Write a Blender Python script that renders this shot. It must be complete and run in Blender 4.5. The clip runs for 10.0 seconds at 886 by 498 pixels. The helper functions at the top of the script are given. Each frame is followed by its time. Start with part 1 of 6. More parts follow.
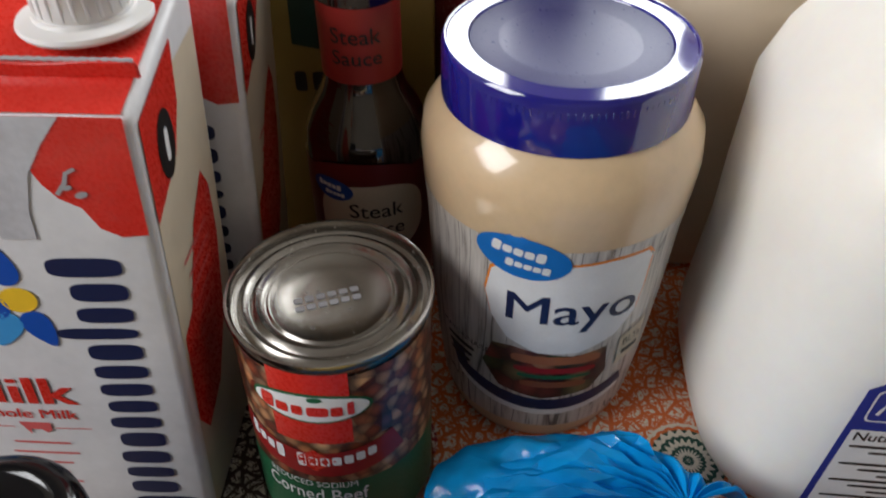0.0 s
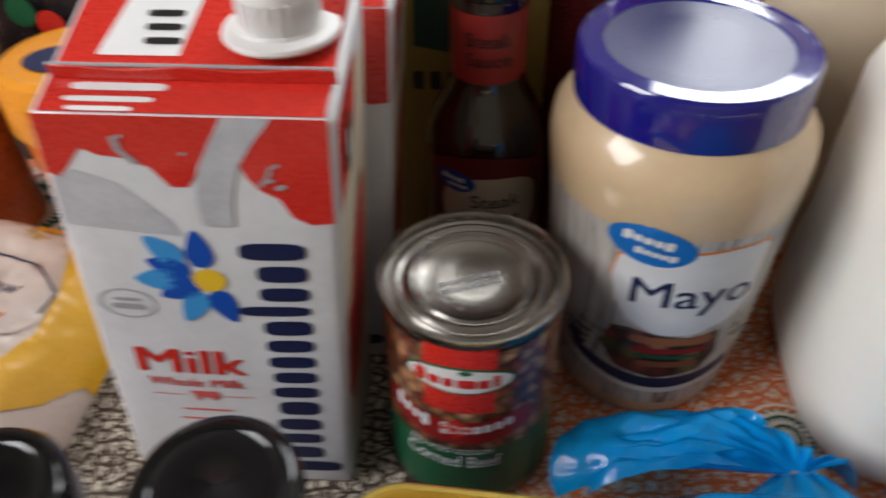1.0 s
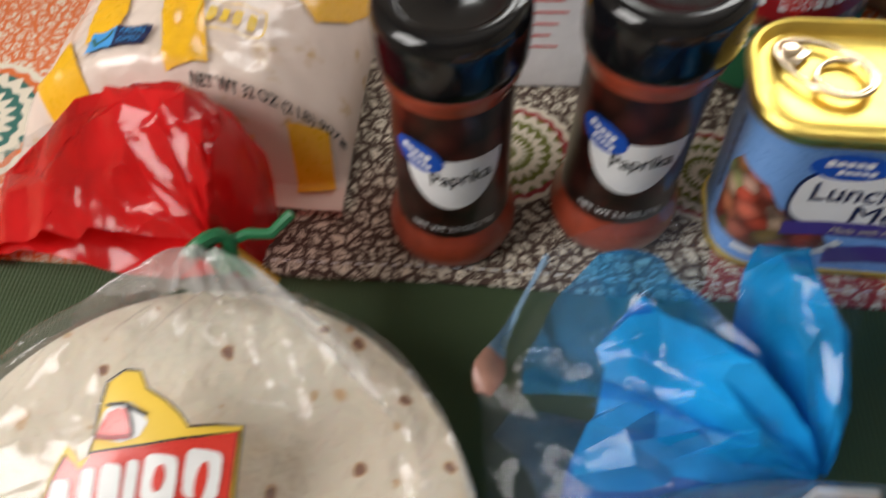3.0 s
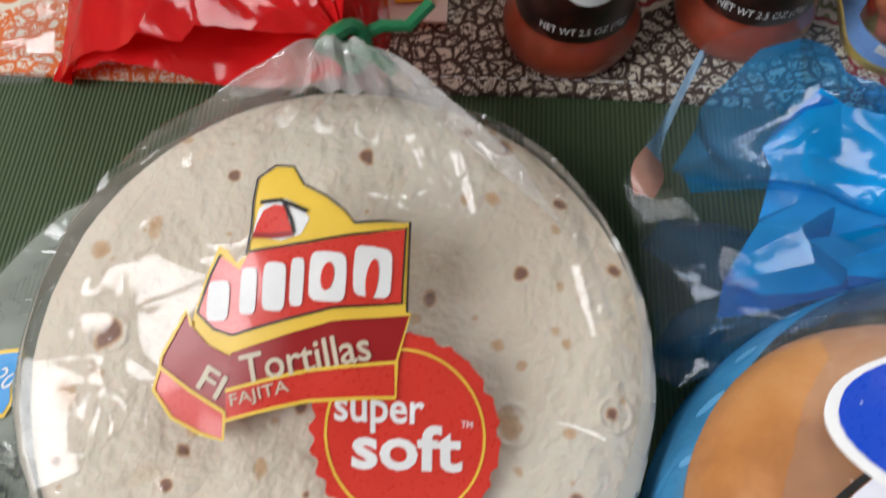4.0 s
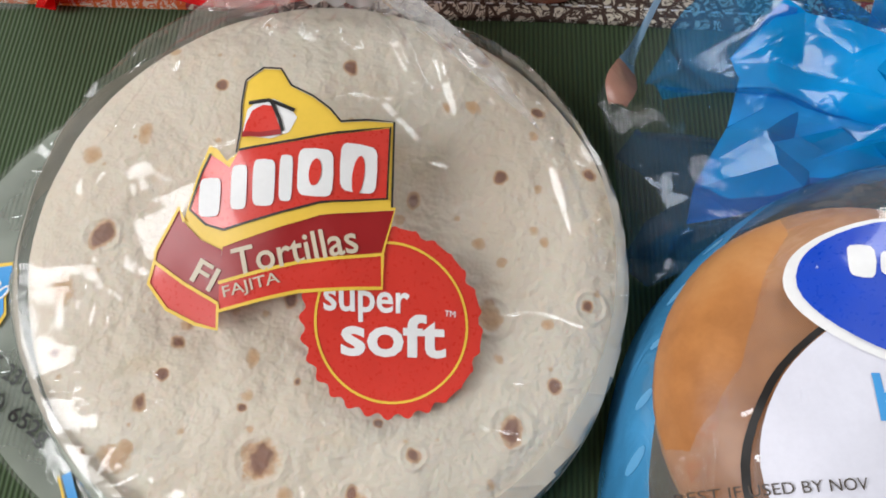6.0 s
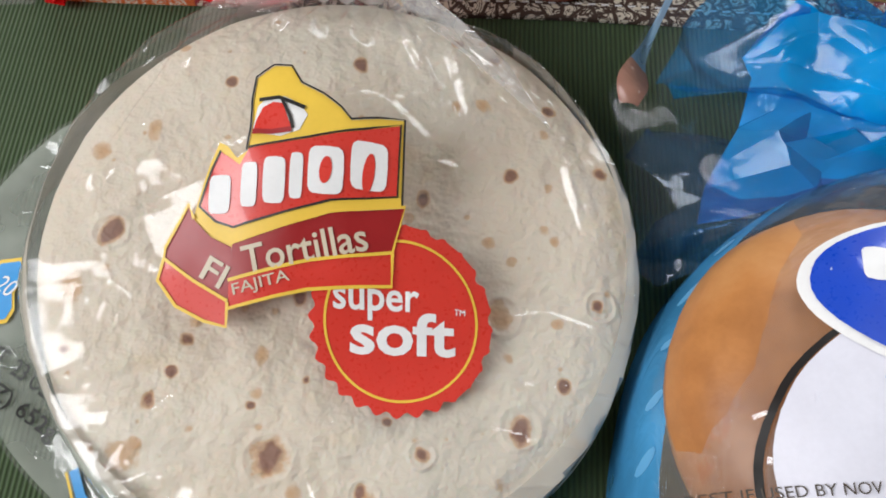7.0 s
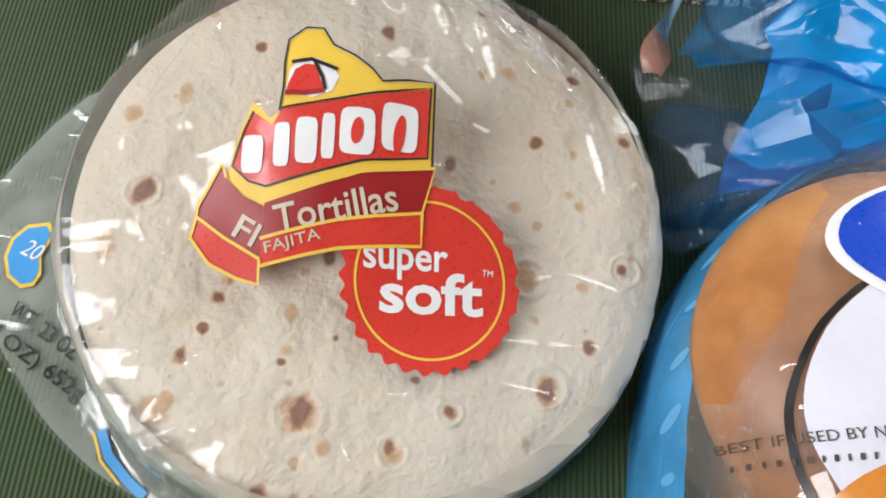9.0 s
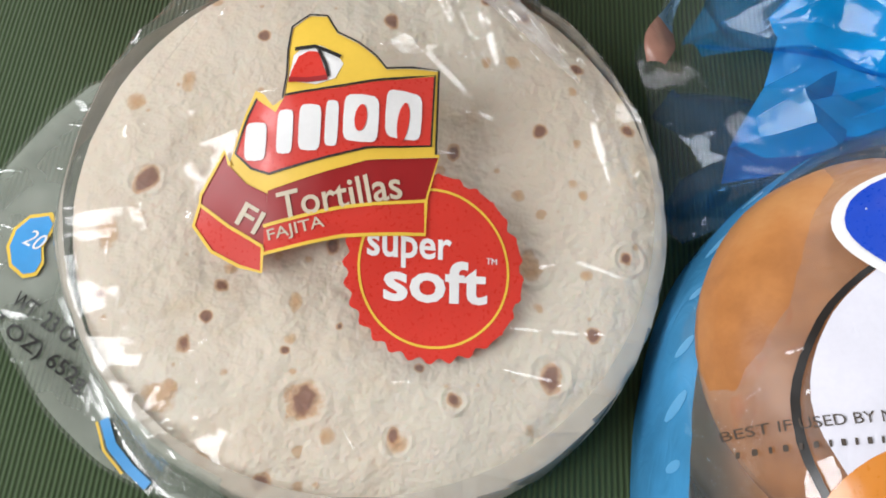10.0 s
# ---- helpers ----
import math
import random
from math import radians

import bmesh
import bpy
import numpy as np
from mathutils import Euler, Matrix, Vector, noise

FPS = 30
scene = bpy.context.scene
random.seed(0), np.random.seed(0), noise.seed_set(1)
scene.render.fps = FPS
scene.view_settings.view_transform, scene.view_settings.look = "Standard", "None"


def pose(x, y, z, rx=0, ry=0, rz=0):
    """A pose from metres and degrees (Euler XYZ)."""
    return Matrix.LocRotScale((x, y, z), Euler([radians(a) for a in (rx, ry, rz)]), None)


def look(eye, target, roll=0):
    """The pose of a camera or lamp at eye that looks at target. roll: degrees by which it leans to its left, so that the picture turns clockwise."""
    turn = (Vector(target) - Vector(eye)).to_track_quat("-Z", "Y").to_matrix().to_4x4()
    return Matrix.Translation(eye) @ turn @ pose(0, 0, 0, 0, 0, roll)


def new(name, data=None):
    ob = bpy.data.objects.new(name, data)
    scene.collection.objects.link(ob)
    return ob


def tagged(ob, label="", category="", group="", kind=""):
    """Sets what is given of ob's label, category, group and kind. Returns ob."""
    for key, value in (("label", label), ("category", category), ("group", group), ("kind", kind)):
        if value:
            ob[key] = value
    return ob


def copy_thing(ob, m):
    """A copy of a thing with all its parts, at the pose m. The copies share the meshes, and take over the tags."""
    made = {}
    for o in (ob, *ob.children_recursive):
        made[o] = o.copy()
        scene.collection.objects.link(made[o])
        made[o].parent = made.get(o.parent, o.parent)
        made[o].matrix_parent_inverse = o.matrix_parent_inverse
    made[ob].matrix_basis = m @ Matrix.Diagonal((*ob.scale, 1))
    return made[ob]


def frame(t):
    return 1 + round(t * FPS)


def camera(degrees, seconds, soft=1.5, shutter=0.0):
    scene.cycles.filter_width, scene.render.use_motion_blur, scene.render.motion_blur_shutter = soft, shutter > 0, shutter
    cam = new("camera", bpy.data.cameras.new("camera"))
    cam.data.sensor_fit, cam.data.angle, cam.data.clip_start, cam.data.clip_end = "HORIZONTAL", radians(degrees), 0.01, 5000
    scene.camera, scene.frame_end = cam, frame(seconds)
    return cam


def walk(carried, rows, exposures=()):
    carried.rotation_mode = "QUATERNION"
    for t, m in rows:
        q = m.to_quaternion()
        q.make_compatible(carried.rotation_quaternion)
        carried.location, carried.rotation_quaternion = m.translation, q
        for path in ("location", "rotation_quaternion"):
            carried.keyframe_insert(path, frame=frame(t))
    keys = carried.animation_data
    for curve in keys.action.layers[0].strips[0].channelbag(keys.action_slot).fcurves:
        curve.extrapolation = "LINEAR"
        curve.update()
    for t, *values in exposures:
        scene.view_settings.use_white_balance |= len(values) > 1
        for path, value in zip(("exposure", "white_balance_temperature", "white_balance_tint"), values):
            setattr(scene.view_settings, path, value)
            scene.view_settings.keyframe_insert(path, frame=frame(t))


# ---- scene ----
cam = camera(60.2, 10.0, soft=1.8, shutter=0.6)
PATH = [
    (0, (0.0140, 0.0430, 0.3010), (-0.0470, 1.5220, -1.0440), 0.00),
    (0.5, (0.0040, 0.0380, 0.3130), (-0.0490, 1.5390, -1.0090), 1.00),
    (0.7, (-0.0020, 0.0330, 0.3160), (-0.0570, 1.4660, -1.0780), 1.70),
    (1, (-0.0280, 0.0210, 0.3190), (-0.1560, 1.4760, -1.0470), -1.40),
    (1.2, (-0.0490, 0.0150, 0.3230), (-0.2430, 1.4440, -1.0630), -1.30),
    (1.5, (-0.0730, -0.0090, 0.3160), (-0.2610, 1.3530, -1.1350), -1.90),
    (1.7, (-0.0800, -0.0300, 0.3030), (-0.2450, 1.2600, -1.2170), -0.30),
    (2, (-0.0800, -0.0540, 0.2880), (-0.2490, 1.2120, -1.2510), -1.00),
    (2.2, (-0.0830, -0.0610, 0.2820), (-0.2810, 1.1590, -1.2900), -1.60),
    (2.5, (-0.0970, -0.0690, 0.2750), (-0.2820, 1.1230, -1.3200), -1.70),
    (2.7, (-0.1140, -0.0660, 0.2770), (-0.3330, 1.0730, -1.3520), -4.60),
    (3, (-0.1500, -0.0690, 0.2710), (-0.3510, 1.0110, -1.4010), -6.90),
    (3.2, (-0.1660, -0.0700, 0.2660), (-0.3580, 0.9420, -1.4490), -7.30),
    (4.3, (-0.2093, -0.0944, 0.2429), (-0.3246, 0.7105, -1.5844), -5.64),
    (4.5, (-0.2091, -0.0972, 0.2444), (-0.3137, 0.7118, -1.5817), -5.09),
    (5, (-0.2087, -0.1052, 0.2509), (-0.2996, 0.7096, -1.5734), -3.88),
    (5.5, (-0.2053, -0.1118, 0.2470), (-0.2819, 0.6655, -1.5942), -3.46),
    (7, (-0.2073, -0.1112, 0.2448), (-0.2939, 0.6492, -1.6029), -3.84),
    (7.5, (-0.2113, -0.1123, 0.2460), (-0.3015, 0.6592, -1.5970), -3.60),
    (8, (-0.2128, -0.1208, 0.2444), (-0.2873, 0.6392, -1.6041), -2.46),
    (8.5, (-0.2156, -0.1241, 0.2439), (-0.2914, 0.6237, -1.6095), -2.52),
    (9, (-0.2156, -0.1231, 0.2437), (-0.2943, 0.6387, -1.6039), -2.75),
    (9.5, (-0.2174, -0.1277, 0.2414), (-0.2942, 0.6368, -1.6051), -2.60),
    (10, (-0.2165, -0.1255, 0.2421), (-0.2958, 0.6308, -1.6077), -2.88),
]
# the clip's camera opens up and warms its picture while it swings down to the shakers
EXPOSURES = [(0, -0.55, 6500, 10), (1.2, -0.55, 6500, 10), (1.6, -0.35, 7200, 10), (2.0, -0.15, 8000, 8), (2.5, -0.15, 8000, 8), (3.0, -0.5, 6900, 10), (4.3, -0.6, 6450, 10), (7.0, -0.6, 6450, 10), (10.0, -0.45, 6450, 10)]
walk(cam, [(t, look(eye, target, roll)) for t, eye, target, roll in PATH], EXPOSURES)

# ---- world and light ----
world = bpy.data.worlds.new("world")
scene.world = world
world.use_nodes = True
wn = world.node_tree
sky = wn.nodes.new("ShaderNodeTexSky")
sky.sky_type, sky.sun_disc = "NISHITA", False
sky.sun_elevation, sky.sun_rotation = radians(35), radians(250)
wn.links.new(sky.outputs[0], wn.nodes["Background"].inputs[0])
wn.nodes["Background"].inputs[1].default_value = 0.1


def area_lamp(name, eye, target, size_x, size_y, watts, colour):
    data = bpy.data.lights.new(name, "AREA")
    data.shape, data.size, data.size_y = "RECTANGLE", size_x, size_y
    data.energy, data.color = watts, colour
    ob = new(name, data)
    ob.matrix_world = look(eye, target)
    return ob


area_lamp("window_daylight", (0.72, 1.29, 0.97), (0.72, 0.0, 0.97), 0.92, 1.0, 36, (0.95, 0.98, 1.0))
area_lamp("window_daylight", (-0.035, 1.29, 0.97), (-0.035, 0.0, 0.97), 0.22, 1.0, 9, (0.95, 0.98, 1.0))
area_lamp("window_daylight", (-1.38, -0.45, 1.10), (0, 0, 0.0), 0.9, 1.0, 44, (0.97, 0.98, 1.0))


# ---- materials ----
def nodes_of(name):
    m = bpy.data.materials.new(name)
    m.use_nodes = True
    return m, m.node_tree, m.node_tree.nodes["Principled BSDF"]


def link(t, a, b):
    t.links.new(a, b)


def coords(t, scale=1.0):
    tc = t.nodes.new("ShaderNodeTexCoord")
    mp = t.nodes.new("ShaderNodeMapping")
    mp.inputs["Scale"].default_value = scale if isinstance(scale, tuple) else (scale,) * 3
    link(t, tc.outputs["Object"], mp.inputs[0])
    return mp.outputs[0]


def noise_tex(t, vec, scale, detail=4.0, rough=0.55, distort=0.0):
    n = t.nodes.new("ShaderNodeTexNoise")
    n.inputs["Scale"].default_value, n.inputs["Detail"].default_value = scale, detail
    n.inputs["Roughness"].default_value, n.inputs["Distortion"].default_value = rough, distort
    link(t, vec, n.inputs["Vector"])
    return n.outputs["Fac"]


def ramp(t, fac, stops, interp="LINEAR"):
    r = t.nodes.new("ShaderNodeValToRGB")
    r.color_ramp.interpolation = interp
    e = r.color_ramp.elements
    while len(e) < len(stops):
        e.new(0.5)
    for k, (p, c) in zip(e, stops):
        k.position = p
        k.color = (*c, 1) if not isinstance(c, (int, float)) else (c, c, c, 1)
    link(t, fac, r.inputs[0])
    return r.outputs[0]


def mix(t, fac, a, b, mode="MIX"):
    n = t.nodes.new("ShaderNodeMix")
    n.data_type, n.blend_type = "RGBA", mode
    for sock, v in ((n.inputs[0], fac), (n.inputs[6], a), (n.inputs[7], b)):
        if isinstance(v, bpy.types.NodeSocket):
            link(t, v, sock)
        elif isinstance(v, (int, float)):
            sock.default_value = v if sock == n.inputs[0] else (v, v, v, 1)
        else:
            sock.default_value = (*v, 1)
    return n.outputs[2]


def calc(t, op, a, b=None, c=None, clamp=False):
    n = t.nodes.new("ShaderNodeMath")
    n.operation, n.use_clamp = op, clamp
    for i, v in enumerate((a, b, c)):
        if isinstance(v, bpy.types.NodeSocket):
            link(t, v, n.inputs[i])
        elif v is not None:
            n.inputs[i].default_value = v
    return n.outputs[0]


def bump(t, p, height, strength, distance=0.001):
    n = t.nodes.new("ShaderNodeBump")
    n.inputs["Strength"].default_value, n.inputs["Distance"].default_value = strength, distance
    link(t, height, n.inputs["Height"])
    link(t, n.outputs[0], p.inputs["Normal"])
    return n


def plain(name, colour, rough=0.5, metal=0.0, vary=0.12, scale=60.0, relief=0.0, coat=0.0, sss=0.0):
    """A surface with mild mottling in colour and gloss, and fine relief."""
    m, t, p = nodes_of(name)
    v = coords(t)
    n1, n2 = noise_tex(t, v, scale), noise_tex(t, v, scale * 9, 3)
    f = calc(t, "ADD", calc(t, "MULTIPLY", n1, 0.7), calc(t, "MULTIPLY", n2, 0.3))
    dark = tuple(c * (1 - vary) for c in colour)
    light = tuple(min(1, c * (1 + vary)) for c in colour)
    link(t, ramp(t, f, [(0.3, dark), (0.7, light)]), p.inputs["Base Color"])
    link(t, ramp(t, n2, [(0.3, max(0.02, rough * 0.85)), (0.7, min(1, rough * 1.15))]), p.inputs["Roughness"])
    p.inputs["Metallic"].default_value = metal
    p.inputs["Coat Weight"].default_value, p.inputs["Coat Roughness"].default_value = coat, 0.06
    if sss:
        p.inputs["Subsurface Weight"].default_value = sss
        p.inputs["Subsurface Radius"].default_value = (0.02, 0.015, 0.01)
        p.inputs["Subsurface Scale"].default_value = 0.6
    if relief:
        bump(t, p, n2, relief, 0.0006)
    return m


def film(name, tint, haze=0.06, haze_colour=(0.8, 0.8, 0.8), gloss=1.0, rough=0.06, wrinkle=0.4, scale=70.0, crease=0.0):
    """Thin plastic film: see-through, tinted, with sharp highlights on fine wrinkles."""
    m = bpy.data.materials.new(name)
    m.use_nodes = True
    t = m.node_tree
    t.nodes.clear()
    out = t.nodes.new("ShaderNodeOutputMaterial")
    v = coords(t)
    n1 = noise_tex(t, v, scale, 3, 0.5, 1.2)
    ridge = calc(t, "ABSOLUTE", calc(t, "SUBTRACT", n1, 0.5))
    b = t.nodes.new("ShaderNodeBump")
    b.inputs["Strength"].default_value, b.inputs["Distance"].default_value = wrinkle, 0.004
    if crease:
        # long straight creases: stretched cells, raised along their borders
        mp = t.nodes.new("ShaderNodeMapping")
        mp.inputs["Rotation"].default_value = (0, 0, 0.7)
        mp.inputs["Scale"].default_value = (1.0, 2.6, 1.0)
        link(t, v, mp.inputs["Vector"])
        vo = t.nodes.new("ShaderNodeTexVoronoi")
        vo.feature = "DISTANCE_TO_EDGE"
        vo.inputs["Scale"].default_value = 22
        link(t, mp.outputs[0], vo.inputs["Vector"])
        line = ramp(t, vo.outputs["Distance"], [(0.0, 1.0), (0.05, 0.3), (0.14, 0.0)])
        some = ramp(t, noise_tex(t, v, 16, 2), [(0.46, 0.0), (0.62, 1.0)])
        ridge = calc(t, "ADD", ridge, calc(t, "MULTIPLY", calc(t, "MULTIPLY", line, some), crease))
    link(t, ridge, b.inputs["Height"])
    clear = t.nodes.new("ShaderNodeBsdfTransparent")
    clear.inputs[0].default_value = (*tint, 1)
    milky = t.nodes.new("ShaderNodeBsdfDiffuse")
    milky.inputs[0].default_value = (*haze_colour, 1)
    shine = t.nodes.new("ShaderNodeBsdfGlossy")
    shine.inputs["Roughness"].default_value = rough
    lw = t.nodes.new("ShaderNodeLayerWeight")
    lw.inputs["Blend"].default_value = 0.5
    edge = calc(t, "ADD", 0.05, calc(t, "MULTIPLY", calc(t, "POWER", lw.outputs["Facing"], 4.0), 0.5))
    for s in (milky, shine):
        link(t, b.outputs[0], s.inputs["Normal"])
    m1, m2 = t.nodes.new("ShaderNodeMixShader"), t.nodes.new("ShaderNodeMixShader")
    link(t, ramp(t, noise_tex(t, v, 25, 3), [(0.3, haze * 0.5), (0.7, min(1, haze * 1.5))]), m1.inputs[0])
    link(t, clear.outputs[0], m1.inputs[1])
    link(t, milky.outputs[0], m1.inputs[2])
    link(t, calc(t, "MULTIPLY", edge, gloss, clamp=True), m2.inputs[0])
    link(t, m1.outputs[0], m2.inputs[1])
    link(t, shine.outputs[0], m2.inputs[2])
    link(t, m2.outputs[0], out.inputs[0])
    return m


WALL = plain("wall_paint", (0.46, 0.41, 0.34), 0.8, vary=0.05, scale=3, relief=0.1)
CEILING = plain("ceiling_paint", (0.42, 0.40, 0.37), 0.85, vary=0.04, scale=3)
FLOOR = plain("floor_boards", (0.22, 0.13, 0.07), 0.45, vary=0.3, scale=8)
WOOD = plain("table_wood", (0.20, 0.10, 0.05), 0.4, vary=0.35, scale=12)
WHITE_PAINT = plain("window_paint", (0.8, 0.8, 0.78), 0.4, vary=0.03)


def runner_cloth():
    """Cream cotton printed with brown scrollwork, olive and dark green medallions, red and orange tracery."""
    m, t, p = nodes_of("runner_cotton")
    v = coords(t)
    sx = t.nodes.new("ShaderNodeSeparateXYZ")
    link(t, v, sx.inputs[0])
    # wandering outlines of print cells
    wob = t.nodes.new("ShaderNodeTexNoise")
    wob.inputs["Scale"].default_value = 90
    link(t, v, wob.inputs["Vector"])
    warped = t.nodes.new("ShaderNodeVectorMath")
    warped.operation = "MULTIPLY_ADD"
    link(t, wob.outputs["Color"], warped.inputs[0])
    warped.inputs[1].default_value = (0.006, 0.006, 0.0)
    link(t, v, warped.inputs[2])

    def cells(scale, rand=1.0):
        vo = t.nodes.new("ShaderNodeTexVoronoi")
        vo.feature, vo.voronoi_dimensions = "DISTANCE_TO_EDGE", "2D"
        vo.inputs["Scale"].default_value = scale
        vo.inputs["Randomness"].default_value = rand
        link(t, warped.outputs[0], vo.inputs["Vector"])
        return vo.outputs["Distance"]

    fine = ramp(t, cells(150), [(0.0, 1.0), (0.10, 1.0), (0.15, 0.0)])
    wormy = ramp(t, noise_tex(t, warped.outputs[0], 210, 1.5, 0.4, 2.2), [(0.40, 0.0), (0.43, 1.0), (0.53, 1.0), (0.56, 0.0)])
    scroll = calc(t, "MAXIMUM", fine, wormy)
    cream = mix(t, noise_tex(t, v, 20), (0.60, 0.53, 0.42), (0.72, 0.66, 0.55))
    # which ink, by place: brown in the middle, red and orange towards the sides
    place = noise_tex(t, v, 9, 1, 0.3)
    side = calc(t, "ABSOLUTE", calc(t, "ADD", sx.outputs[0], 0.16))
    where = calc(t, "ADD", side, calc(t, "MULTIPLY", calc(t, "SUBTRACT", place, 0.5), 0.16))
    ink = ramp(t, where, [(0.0, (0.060, 0.034, 0.024)), (0.085, (0.060, 0.034, 0.024)), (0.095, (0.30, 0.035, 0.04)),
                          (0.135, (0.30, 0.035, 0.04)), (0.15, (0.62, 0.14, 0.035))], "CONSTANT")
    col = mix(t, scroll, cream, ink)
    # medallions: petals and rings about their centres
    for cx, cy, size, rim, core in ((-0.157, 0.160, 0.030, (0.14, 0.15, 0.03), (0.30, 0.035, 0.04)), (-0.070, 0.150, 0.026, (0.14, 0.15, 0.03), (0.30, 0.035, 0.04)),
                                    (0.116, 0.237, 0.020, (0.02, 0.07, 0.05), (0.62, 0.14, 0.035)), (-0.325, 0.380, 0.05, (0.03, 0.13, 0.11), (0.40, 0.10, 0.12)),
                                    (-0.43, 0.17, 0.045, (0.03, 0.13, 0.11), (0.62, 0.14, 0.035)), (0.03, 0.10, 0.022, (0.62, 0.14, 0.035), (0.62, 0.14, 0.035))):
        dx, dy = calc(t, "SUBTRACT", sx.outputs[0], cx), calc(t, "SUBTRACT", sx.outputs[1], cy)
        rad = calc(t, "POWER", calc(t, "ADD", calc(t, "MULTIPLY", dx, dx), calc(t, "MULTIPLY", dy, dy)), 0.5)
        ang = calc(t, "ARCTAN2", dy, dx)
        r = calc(t, "DIVIDE", rad, size)
        petals = calc(t, "SINE", calc(t, "MULTIPLY", ang, 22.0))
        rings = calc(t, "SINE", calc(t, "ADD", calc(t, "MULTIPLY", r, 24.0), calc(t, "MULTIPLY", petals, 0.9)))
        dots = calc(t, "GREATER_THAN", calc(t, "ADD", rings, calc(t, "MULTIPLY", petals, 0.45)), 0.1)
        inked = mix(t, dots, cream, mix(t, calc(t, "GREATER_THAN", r, 0.82), rim, core))
        col = mix(t, calc(t, "LESS_THAN", r, 1.0), col, inked)
    link(t, col, p.inputs["Base Color"])
    p.inputs["Roughness"].default_value = 0.9
    weave = t.nodes.new("ShaderNodeTexWave")
    weave.inputs["Scale"].default_value, weave.inputs["Distortion"].default_value = 700, 1.5
    link(t, v, weave.inputs["Vector"])
    bump(t, p, calc(t, "ADD", weave.outputs["Fac"], calc(t, "MULTIPLY", noise_tex(t, v, 40), 3)), 0.25, 0.0006)
    return m


def placemat_cloth():
    """Dark green ribbed cotton; the ribs run away from the near edge."""
    m, t, p = nodes_of("placemat_cotton")
    v = coords(t)
    w = t.nodes.new("ShaderNodeTexWave")
    w.wave_profile = "SIN"
    w.inputs["Scale"].default_value = 1 / 0.0019 / 6.2832 * 2.0
    w.inputs["Distortion"].default_value, w.inputs["Detail"].default_value, w.inputs["Detail Scale"].default_value = 0.8, 2, 0.4
    link(t, v, w.inputs["Vector"])
    patches = noise_tex(t, v, 14, 4)
    col = mix(t, patches, (0.033, 0.066, 0.021), (0.058, 0.102, 0.034))
    # shade between the ribs painted in: grooves get 0.55 of the cloth colour
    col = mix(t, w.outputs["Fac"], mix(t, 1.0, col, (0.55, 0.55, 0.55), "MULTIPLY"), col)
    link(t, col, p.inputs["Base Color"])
    p.inputs["Roughness"].default_value = 0.85
    p.inputs["Sheen Weight"].default_value = 0.15
    bump(t, p, calc(t, "ADD", w.outputs["Fac"], calc(t, "MULTIPLY", noise_tex(t, v, 900, 2), 0.4)), 0.7, 0.0006)
    return m


CLOTH = runner_cloth()
MAT_GREEN = placemat_cloth()

# printed inks
def ink(name, c, rough=0.4, coat=0.0):
    return plain(name, c, rough, vary=0.06, scale=90, coat=coat)


RED = ink("red_print", (0.62, 0.028, 0.018), 0.28, 0.3)
DEEP_RED = ink("deep_red_print", (0.30, 0.010, 0.012), 0.35)
WHITE = ink("white_print", (0.76, 0.76, 0.76), 0.42)
SILVER_WHITE = plain("silvery_white_board", (0.70, 0.70, 0.72), 0.33, vary=0.10, scale=25, coat=0.2)
GREY = ink("grey_print", (0.34, 0.34, 0.36), 0.4)
SILVER_GREY = plain("silvery_grey_print", (0.50, 0.50, 0.53), 0.35, vary=0.22, scale=45, coat=0.2)
NAVY = ink("navy_print", (0.010, 0.016, 0.065), 0.4)
BLUE = ink("blue_print", (0.008, 0.075, 0.42), 0.35)
SKY_BLUE = ink("sky_blue_print", (0.05, 0.30, 0.66), 0.35)
YELLOW = ink("yellow_print", (0.82, 0.52, 0.03), 0.4)
GOLD_INK = ink("gold_print", (0.78, 0.52, 0.06), 0.4)
BLACK = ink("black_print", (0.012, 0.011, 0.011), 0.4)
ORANGE = ink("orange_print", (0.80, 0.24, 0.02), 0.35)
BEIGE = ink("beige_print", (0.58, 0.50, 0.38), 0.45)
GREEN_INK = ink("green_print", (0.012, 0.11, 0.045), 0.4)
PURPLE = ink("purple_print", (0.06, 0.04, 0.25), 0.4)
PINK_RED = ink("faded_red_print", (0.62, 0.10, 0.10), 0.45)


def tin(name, colour, rough=0.22, vary=0.1):
    return plain(name, colour, rough, 1.0, vary, 40, 0.05)


STEEL = tin("tin_plate", (0.27, 0.25, 0.225), 0.24, vary=0.03)
GOLD_TIN = tin("gold_lacquered_tin", (0.90, 0.68, 0.17), 0.36)
RING_METAL = tin("ring_metal", (0.80, 0.66, 0.48), 0.20)
BLACK_PLASTIC = plain("black_plastic", (0.004, 0.004, 0.005), 0.13, vary=0.1)
BLUE_PLASTIC = plain("blue_lid_plastic", (0.010, 0.010, 0.20), 0.09, vary=0.03, coat=1.0)
WHITE_PLASTIC = plain("white_cap_plastic", (0.78, 0.76, 0.74), 0.35, vary=0.03, sss=0.15)
JUG_PLASTIC = plain("milky_jug_plastic", (0.88, 0.85, 0.79), 0.38, vary=0.03, scale=18, sss=0.25, relief=0.05)
MAYO = plain("mayonnaise_in_clear_plastic", (0.64, 0.47, 0.29), 0.35, vary=0.10, scale=25, coat=0.9, sss=0.2)
PAPRIKA = plain("paprika_in_clear_plastic", (0.29, 0.040, 0.014), 0.5, vary=0.28, scale=120, coat=1.0)
BROWN_GLASS = plain("dark_sauce_glass", (0.012, 0.006, 0.004), 0.06, vary=0.2, coat=1.0)
